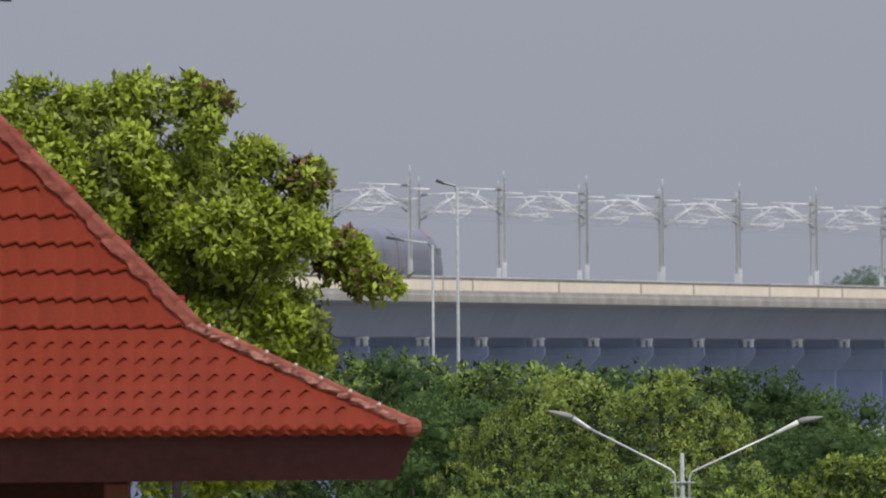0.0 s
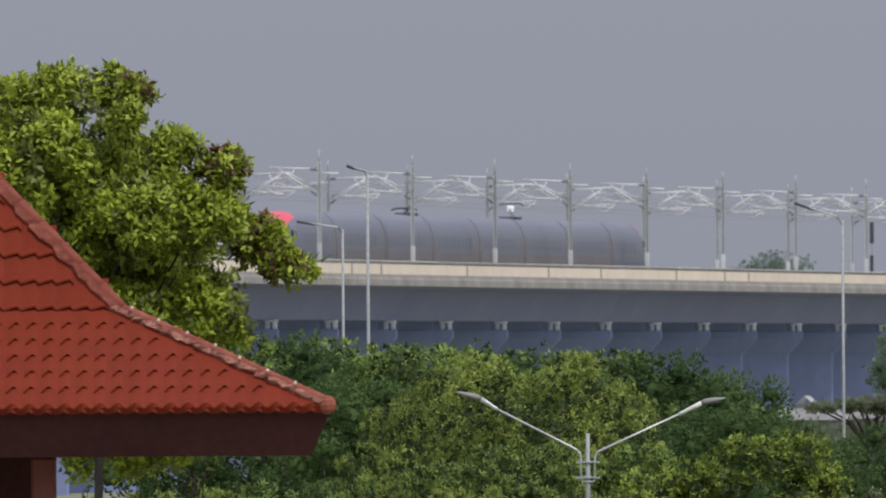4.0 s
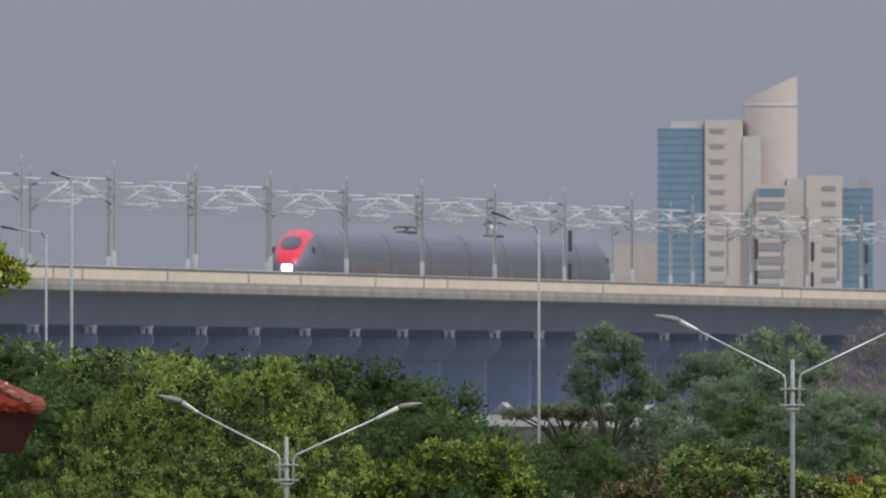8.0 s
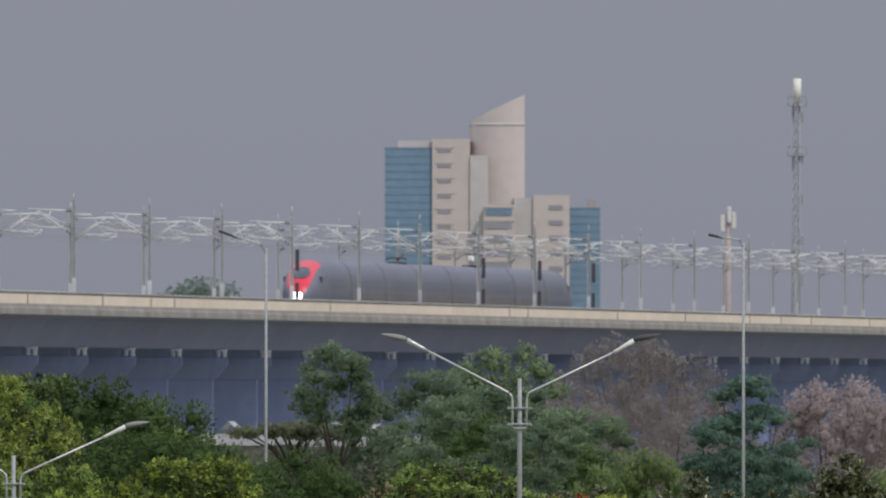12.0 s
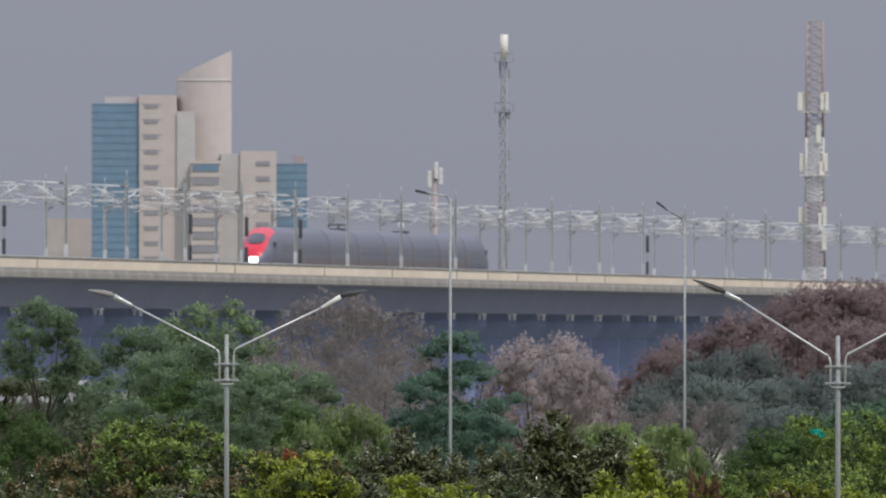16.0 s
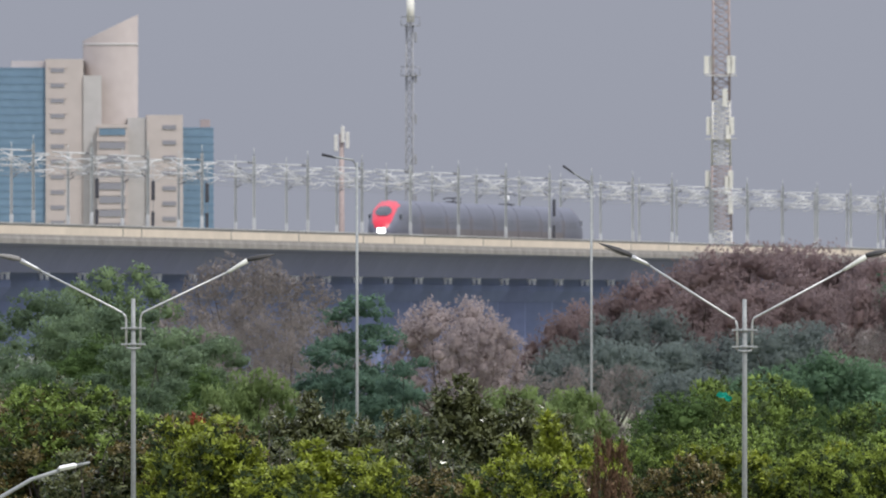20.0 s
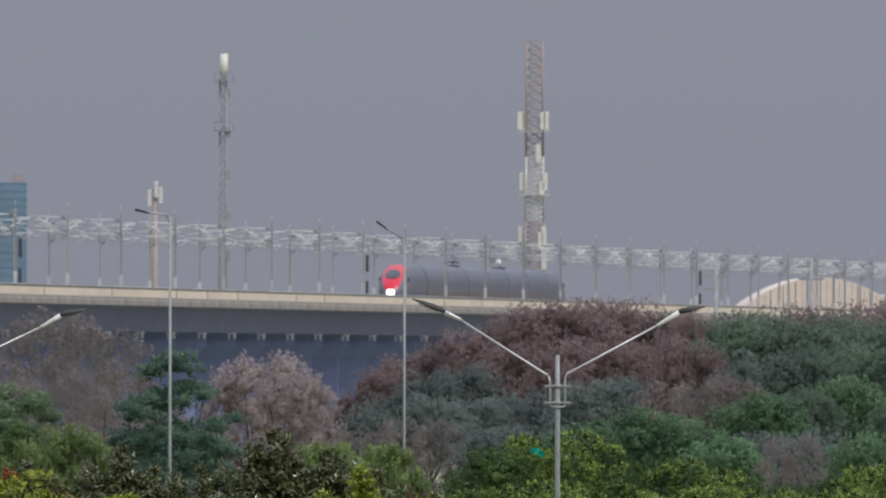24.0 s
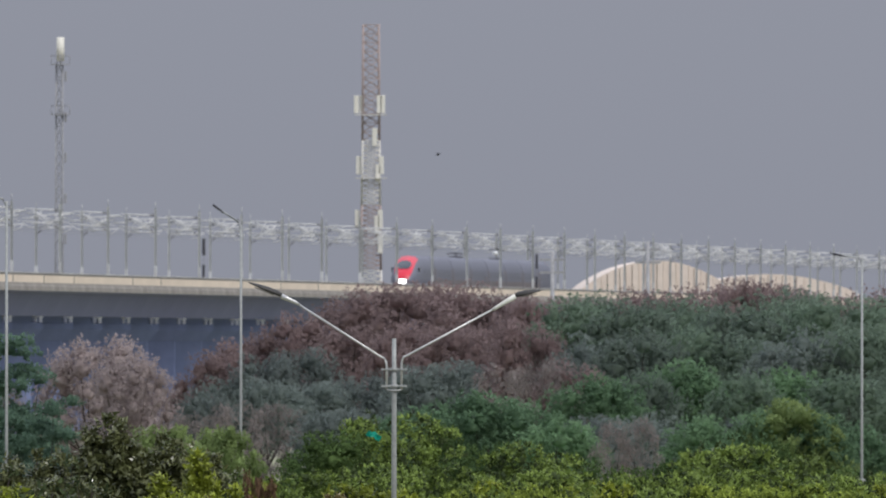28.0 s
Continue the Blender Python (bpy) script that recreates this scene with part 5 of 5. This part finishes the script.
def build_street_lamps():
    build_double_lamp(-279.5, 331.6, 617, (((2.97, 0.95), (2.40, 0.79), (2.04, 0.56), (0.24, -0.37)), ((3.12, 0.77), (2.57, 0.66), (2.09, 0.43), (0.24, -0.41))), pale=(-1, 1))
    # left head takes the paler casting to paint in its sunlit back
    build_double_lamp(616, 195, 588, (((3.04, 0.97), (2.47, 0.84), (2.08, 0.64), (0.25, -0.30)), ((3.11, 0.965), (2.50, 0.83), (2.09, 0.59), (0.27, -0.28))), pale=(-1,))
    build_double_lamp(1698.5, 196.5, 563, (((3.06, 1.17), (2.37, 0.89), (2.04, 0.735), (0.29, -0.38)), ((3.10, 1.01), (2.55, 0.89), (2.11, 0.63), (0.29, -0.35))))
    build_single_lamp(-660, -122, 740, -36, -14)
    build_single_lamp(-705, -26, 900, -80, -14)
    build_single_lamp(167, -36, 838, -84, -30)
    build_single_lamp(1012, -46, 803, -62, -14)
    build_single_lamp(1427, -4, 954, -50, -36)
    build_single_lamp(2528, 56, 950, -52, -10)


build_street_lamps()


def build_low_lamp():
    p = spot(534, 486, 455)
    lamp = thing("street_lamp", pose(p.x - 2.15, p.y, 0), "low street lamp with a curved arm and pale head", "street lamp")
    z = p.z
    part("pole", tubed([(0, 0, -0.6), (0, 0, z - 1.25)], 0.06, 8, 0.045), M_STEEL, lamp)
    part("arm", tubed([(0, 0, z - 1.3), (0.3, 0, z - 0.9), (0.7, 0, z - 0.57), (1.2, 0, z - 0.28), (1.7, 0, z - 0.12)], 0.034, 8), M_STEEL, lamp)
    hm = Matrix.LocRotScale((1.82, 0, z - 0.07), Euler((0, -0.2, 0)), None)
    part("lamp_head", boxed(-0.17, 0.17, -0.1, 0.1, -0.04, 0.05, bevel=0.04), M_WHITE, lamp, "white lamp head", hm)
    part("arm_tip", tubed([(1.95, 0, z - 0.05), (2.2, 0, z + 0.01)], 0.035, 6, 0.02), M_STEEL, lamp)


build_low_lamp()


def build_utility_posts():
    for u, v in ((2148, 24), (1979, 42)):
        p = spot(u, v, 1900)
        post = thing("utility_pole", pose(p.x, p.y, 0), "dark utility pole with crossarms above the trees", "utility pole", "utility poles")
        part("post", tubed([(0, 0, -0.5), (0, 0, p.z)], 0.2, 7, 0.14), M_LATTICE, post)
        for z in (0.6, 1.5):
            part("crossarm", boxed(-0.9, 0.9, -0.06, 0.06, p.z - z - 0.08, p.z - z + 0.08), M_LATTICE, post)


build_utility_posts()


# ---- towers and far buildings ----
def lattice(owner, mat, w0, w1, z0, z1, bays, r=0.05, legs=4, name="bracing"):
    """Legs, rings and crossed braces of a stretch of lattice tower."""
    def corner(k, f):
        w = (w0 + (w1 - w0) * f) / 2
        a = math.tau * (k + 0.5) / legs
        return Vector((math.cos(a) * w * 1.2, math.sin(a) * w * 1.2, z0 + (z1 - z0) * f))
    bm = bmesh.new()
    for k in range(legs):
        part("leg", tubed([corner(k, 0), corner(k, 1)], r * 1.3, 5), mat, owner)
        for b in range(bays):
            f0, f1 = b / bays, (b + 1) / bays
            tube(bm, [corner(k, f0), corner(k + 1, f1)], r * 0.7, 4)
            tube(bm, [corner(k + 1, f0), corner(k, f1)], r * 0.7, 4)
            tube(bm, [corner(k, f1), corner(k + 1, f1)], r * 0.7, 4)
    tagged(part(name, bm, mat, owner), kind="stuff")


def panel_part(owner, x, y, z, w, h, mat=None, name="antenna_panel"):
    part(name, boxed(x - w / 2, x + w / 2, y - 0.12, y + 0.12, z - h / 2, z + h / 2, bevel=0.04), mat or M_PANEL, owner)


def build_masts_far():
    d = 2900.0
    k = d / ARC
    p = spot(1107, -292, d)
    t = thing("antenna_mast", pose(p.x, p.y, 0), "slim grey lattice mast with a white drum antenna on top", "antenna mast")
    lattice(t, M_LATTICE, 1.0, 0.75, 0, p.z, 34, 0.07, 3)
    part("drum_antenna", tubed([(0, 0, p.z + 0.1), (0, 0, p.z + 2.7)], 0.42, 12), M_PANEL, t, "pale drum antenna")
    for z in (p.z - 0.2, p.z - 5.6):
        deck = part("platform", tubed([(0, 0, z - 0.08), (0, 0, z + 0.02)], 1.05, 12), M_LATTICE, t)
        ring = [(math.cos(a * math.tau / 12), math.sin(a * math.tau / 12), z + 0.9) for a in range(13)]
        part("handrail", tubed(ring, 0.04, 4), M_LATTICE, deck)
        for a in range(0, 12, 3):
            part("rail_post", tubed([(ring[a][0], ring[a][1], z), ring[a]], 0.035, 4), M_LATTICE, deck)
    for i in range(5):
        panel_part(t, 0.55, -0.4, p.z - 1.5 - i * 4.4, 0.25, 1.1, M_LATTICE, "fixing")

    d = 3300.0
    p = spot(1657, -359, d)
    t = thing("lattice_tower", pose(p.x, p.y, 0), "red and white lattice tower hung with pale antenna panels", "antenna tower")
    zs = [0, 9, 18, 26, 34, p.z]
    ws = [3.9, 3.3, 2.9, 2.65, 2.45, 2.25]
    for i in range(5):
        lattice(t, M_TOWER_RED if i % 2 == 0 else M_TOWER_WHITE, ws[i], ws[i + 1], zs[i], zs[i + 1], 13, 0.09)
    for v, xs in ((-218, (-26, -16, 14, 20)), (-160, (6,)), (-110, (-22, 18)), (-95, (12,)), (-15, (-24, 16)), (-5, (10,)), (30, (16,))):
        z = spot(0, v, d).z
        for x in xs:
            panel_part(t, x * d / ARC, -1.4 if x > 0 else -0.6, z, 0.6, 2.2)
    for v in (-200, -88):
        z = spot(0, v, d).z
        part("platform", boxed(-1.9, 1.9, -1.9, 1.9, z - 0.1, z), M_TOWER_WHITE, t)

    d = 2800.0
    p = spot(985, -70, d)
    t = thing("short_mast", pose(p.x, p.y, 0), "short reddish mast with two pale antenna panels", "antenna mast")
    part("post", tubed([(0, 0, 0), (0, 0, p.z + 1.6)], 0.38, 8, 0.25), M_TOWER_RED, t)
    for x, z in ((-0.6, 0.6), (0.6, 0.9), (0.1, 1.5)):
        panel_part(t, x, -0.4, p.z + z, 0.4, 1.7, M_TOWER_WHITE)


build_masts_far()


def block(parent, name, mat, u0, u1, v0, d, deep, label=""):
    a, b = spot(u0, v0, d), spot(u1, v0, d)
    return part(name, boxed(a.x, b.x, d, d + deep, 0, a.z), mat, parent, label)


def window_row(parent, mat, u0, u1, v, d, high, deep=0.6):
    a, b = spot(u0, v, d), spot(u1, v, d)
    part("window", boxed(a.x, b.x, d - deep, d - 0.02, a.z - high, a.z), mat, parent)


def build_towers():
    d = 4800.0
    t = thing("office_tower", pose(0, 0, 0), "cream and blue-glass office tower with a slant-topped cylinder", "building", "office towers")
    glass = block(t, "glass_wing", M_BLUE_GLASS, 378, 461, -214, d, 12, "blue curtain-wall wing")
    for k in range(22):
        z0 = spot(0, -214 + 13.5 * k, d).z
        part("floor_band", boxed(spot(378, 0, d).x - 0.1, spot(461, 0, d).x - 0.05, d - 0.06, d - 0.003, z0 - 0.3, z0), M_BAND, glass)
    wing = block(t, "window_wing", M_TOWER_CREAM, 461, 528, -229, d - 0.6, 14)
    block(t, "roof_house", M_TOWER_CREAM, 400, 470, -226, d + 6, 8)
    for k in range(11):
        window_row(wing, M_WINDOW, 470, 494, -213 + k * 27, d - 0.6, 0.75, 0.1)
        part("ledge", boxed(spot(466, 0, d).x, spot(500, 0, d).x, d - 0.7, d - 0.62, spot(0, -213 + k * 27, d).z, spot(0, -215.5 + k * 27, d).z), M_TOWER_CREAM, wing)
    block(t, "recess", M_GREY_CLAD, 528, 560, -200, d - 1, 12)
    bm = bmesh.new()
    c = spot(577, 0, d)
    r = 49 * d / ARC
    n = 32
    lo, hi = [], []
    for i in range(n):
        a = math.tau * i / n
        x, y = math.cos(a) * r, math.sin(a) * r
        f = (x / r + 1) / 2
        lo.append(bm.verts.new((c.x + x, d + 10 + y, 0)))
        hi.append(bm.verts.new((c.x + x, d + 10 + y, spot(0, -262 - 47 * f, d).z)))
    for i in range(n):
        bm.faces.new((lo[i], lo[(i + 1) % n], hi[(i + 1) % n], hi[i])).smooth = True
    bm.faces.new(hi)
    part("cylinder_tower", bm, M_TOWER_DRUM, t, "slant-topped cream cylinder")
    z = spot(0, -258, d).z
    part("crown_band", tubed([(c.x, d + 10, z - 0.5), (c.x, d + 10, z)], r + 0.03, 32), M_GREY_CLAD, t)
    low = block(t, "balcony_block", M_TOWER_CREAM, 553, 606, -110, d - 4, 14)
    for k in range(8):
        window_row(low, M_WINDOW if k else M_BLUE_GLASS, 556, 602, -106 + k * 24, d - 4, 1.2, 0.15)
        part("ledge", boxed(spot(551, 0, d).x, spot(608, 0, d).x, d - 4.12, d - 4.02, spot(0, -110 + k * 24, d).z - 0.3, spot(0, -110 + k * 24, d).z + 0.3), M_TOWER_CREAM, low)
    block(t, "stair_core", M_GREY_CLAD, 606, 644, -125, d - 1.5, 12)
    right = block(t, "window_wing", M_TOWER_CREAM, 640, 704, -130, d - 2, 16)
    for k in range(8):
        window_row(right, M_WINDOW, 668, 692, -112 + k * 27, d - 2, 0.75, 0.15)
    glass = block(t, "glass_wing", M_BLUE_GLASS, 704, 758, -108, d, 12, "blue curtain-wall wing")
    for k in range(14):
        z0 = spot(0, -108 + 13.5 * k, d).z
        part("floor_band", boxed(spot(704, 0, d).x + 0.05, spot(758, 0, d).x + 0.1, d - 0.06, d - 0.003, z0 - 0.3, z0), M_BAND, glass)
    block(t, "roof_house", M_TOWER_RED, 735, 752, -122, d + 4, 5)
    b = thing("pale_block", pose(0, 0, 0), "pale low apartment block far behind the viaduct", "building")
    block(b, "wall", M_TOWER_CREAM, 300, 376, -10, d + 30, 15)


build_towers()


def build_vault():
    """A pale ribbed hall with an arched roof beyond the line."""
    for u0, u1, vt, d in ((2022, 2308, 58, 4200), (2200, 2525, 82, 4600)):
        a, b = spot(u0, 118, d), spot(u1, 118, d)
        rise = spot(0, vt, d).z - a.z
        hall = thing("vaulted_hall", pose(a.x, d, 0), "large pale beige hall with a ribbed arched front", "building", "vaulted halls")
        w = b.x - a.x
        n = 26
        for i in range(n):
            def z(f):
                return a.z + rise * math.sin(math.pi * min(1, max(0, f))) ** 0.8
            x0, x1 = w * i / n, w * (i + 1) / n
            bm = bmesh.new()
            o = 0.25 if i % 2 else 0.0
            f = [(x0, -o, 0), (x1 - 0.06, -o, 0), (x1 - 0.06, -o, z((i + 1) / n)), (x0, -o, z(i / n))]
            g = [(x, y + 40, zz) for x, y, zz in f]
            va, vb = [bm.verts.new(p) for p in f], [bm.verts.new(p) for p in g]
            bm.faces.new(va), bm.faces.new(vb[::-1])
            for k in range(4):
                bm.faces.new((va[k], vb[k], vb[(k + 1) % 4], va[(k + 1) % 4]))
            part("rib_panel", bm, M_HALL, hall)


build_vault()


def build_scrap():
    """A crumpled scrap of plastic caught in a tree's twigs."""
    p = spot(1663, 368, 636)
    bm = bmesh.new()
    rows = [[bm.verts.new((x * 0.09, 0.05 * math.sin(x * 1.7 + z), z * 0.07 + 0.03 * math.cos(x * 2.1))) for x in range(-2, 3)] for z in range(-1, 2)]
    for a, b in zip(rows, rows[1:]):
        for k in range(4):
            bm.faces.new((a[k], a[k + 1], b[k + 1], b[k]))
    bmesh.ops.solidify(bm, geom=bm.faces[:], thickness=0.01)
    ob = part("plastic_scrap", bm, M_TURQUOISE, None, "", pose(p.x, p.y, p.z, 10, 25, 15))
    tagged(ob, "turquoise scrap of plastic caught in a tree", "scrap")


build_scrap()


def build_houses():
    """Low tin-roofed sheds among the trees before the viaduct."""
    for u, v, d, w, turn in ((62, 293, 1500, 2.6, 6), (118, 296, 1480, 4.2, -5), (182, 295, 1520, 3.2, 8), (222, 299, 1560, 2.4, -10), (106, 271, 1700, 0.4, 20), (256, 275, 1720, 0.5, -15),
                             (282, 300, 1650, 2.6, -10), (338, 299, 1600, 3.6, 6), (386, 302, 1560, 3.0, -8), (428, 296, 1680, 2.6, 12), (289, 273, 1700, 0.55, 25), (363, 275, 1720, 0.6, -25)):
        p = spot(u, v, d)
        small = w < 1
        h = thing("hut" if small else "shed", pose(p.x, p.y, 0, 0, 0, turn), "tiny hut with a peaked pale grey roof among trees" if small else "low shed with a weathered pale tin roof among trees", "shed", "huts" if small else "sheds")
        z = p.z
        part("wall", boxed(-w * 0.44, w * 0.44, -1.3, 1.3, -0.6, z - 0.48), M_SHED_WALL, h)
        bm = bmesh.new()
        vs = [bm.verts.new(q) for q in ((-w / 2, -1.6, z - 0.55), (w / 2, -1.6, z - 0.55), (w / 2, 0, z), (-w / 2, 0, z), (-w / 2, 1.6, z - 0.55), (w / 2, 1.6, z - 0.55))]
        bm.faces.new((vs[0], vs[1], vs[2], vs[3])), bm.faces.new((vs[3], vs[2], vs[5], vs[4]))
        bmesh.ops.solidify(bm, geom=bm.faces[:], thickness=0.08)
        part("roof", bm, M_MAST_BASE if small else M_TIN, h)


build_houses()


def build_bird(name, m, label, spread):
    """A small dark bird; spread: with its wings open."""
    bird = thing(name, m, label, "bird")
    lift = Matrix.Identity(4) if spread else pose(0, 0, 0.06) @ pose(0, 0, 0, 0, -32, 0)
    bm = bmesh.new()
    bmesh.ops.create_uvsphere(bm, u_segments=10, v_segments=7, radius=0.06, matrix=Matrix.LocRotScale((0, 0, 0.07), Euler((0, -0.4, 0)), (1.7, 0.9, 0.9)))
    part("body", bm, M_DARK, bird, m=lift)
    bm = bmesh.new()
    bmesh.ops.create_uvsphere(bm, u_segments=8, v_segments=6, radius=0.035, matrix=Matrix.Translation((0.1, 0, 0.13)))
    tube(bm, [(0.13, 0, 0.13), (0.18, 0, 0.12)], 0.012, 5, 0.002)
    part("head", bm, M_DARK, bird, m=lift)
    part("tail", boxed(-0.2, -0.07, -0.025, 0.025, 0.025, 0.04, bevel=0.005), M_DARK, bird, m=lift)
    for s in (-1, 1):
        if spread:
            bm = bmesh.new()
            w = [bm.verts.new(q) for q in ((0.06, 0, 0.1), (-0.06, 0, 0.1), (-0.1, s * 0.2, 0.16), (-0.02, s * 0.3, 0.13), (0.05, s * 0.16, 0.17))]
            bm.faces.new(w)
            bmesh.ops.solidify(bm, geom=bm.faces[:], thickness=0.008)
            part("wing", bm, M_DARK, bird)
        else:
            part("wing", boxed(-0.11, 0.06, s * 0.05 - 0.008, s * 0.05 + 0.008, 0.05, 0.11, bevel=0.006), M_DARK, bird, m=lift)
            part("leg", tubed([(0.0, s * 0.025, 0.0), (-0.01, s * 0.025, 0.1)], 0.007, 4), M_DARK, bird)
    return bird


build_bird("bird", ROOF @ pose(-4.66, 3.4, 4.645, 0, 0, 0) @ Matrix.Diagonal((1.2, 1.2, 1.2, 1)), "small dark bird perched on the roof bracket", False)
gliders = [build_bird("flying_bird", pose(*spot(0, -600, 300)), "small dark bird flying past", True) for k in (0, 1, 2)]
build_tiles()


# ---- what moves ----
def motions():
    rows = []
    for i in range(29):
        run = -321.0 + 43.03 * i + 0.2956 * i * i
        rows.append((i, LINE @ Matrix.Translation((-4.48, run, RAIL))))
    walk(train, rows)
    for bird, t0, u0, v0, du, dv in ((gliders[0], 25.0, 930, -161, 1324, -52), (gliders[1], 28.0, 1776, -127, 1300, 110)):
        walk(bird, [(t, pose(*spot(u0 + du * (t - t0), v0 + dv * (t - t0), 1500 + 2 * t))) for t in (0, 14, 20, 24, 25, 26, 27, 28)])
    walk(gliders[2], [(t, pose(*spot(u, v, 1500))) for t, u, v in ((0, -3600, -900), (8, -20, -720), (9, 425, -391), (10, 871, -415), (11, 1320, -560), (28, 9000, -900))])


motions()
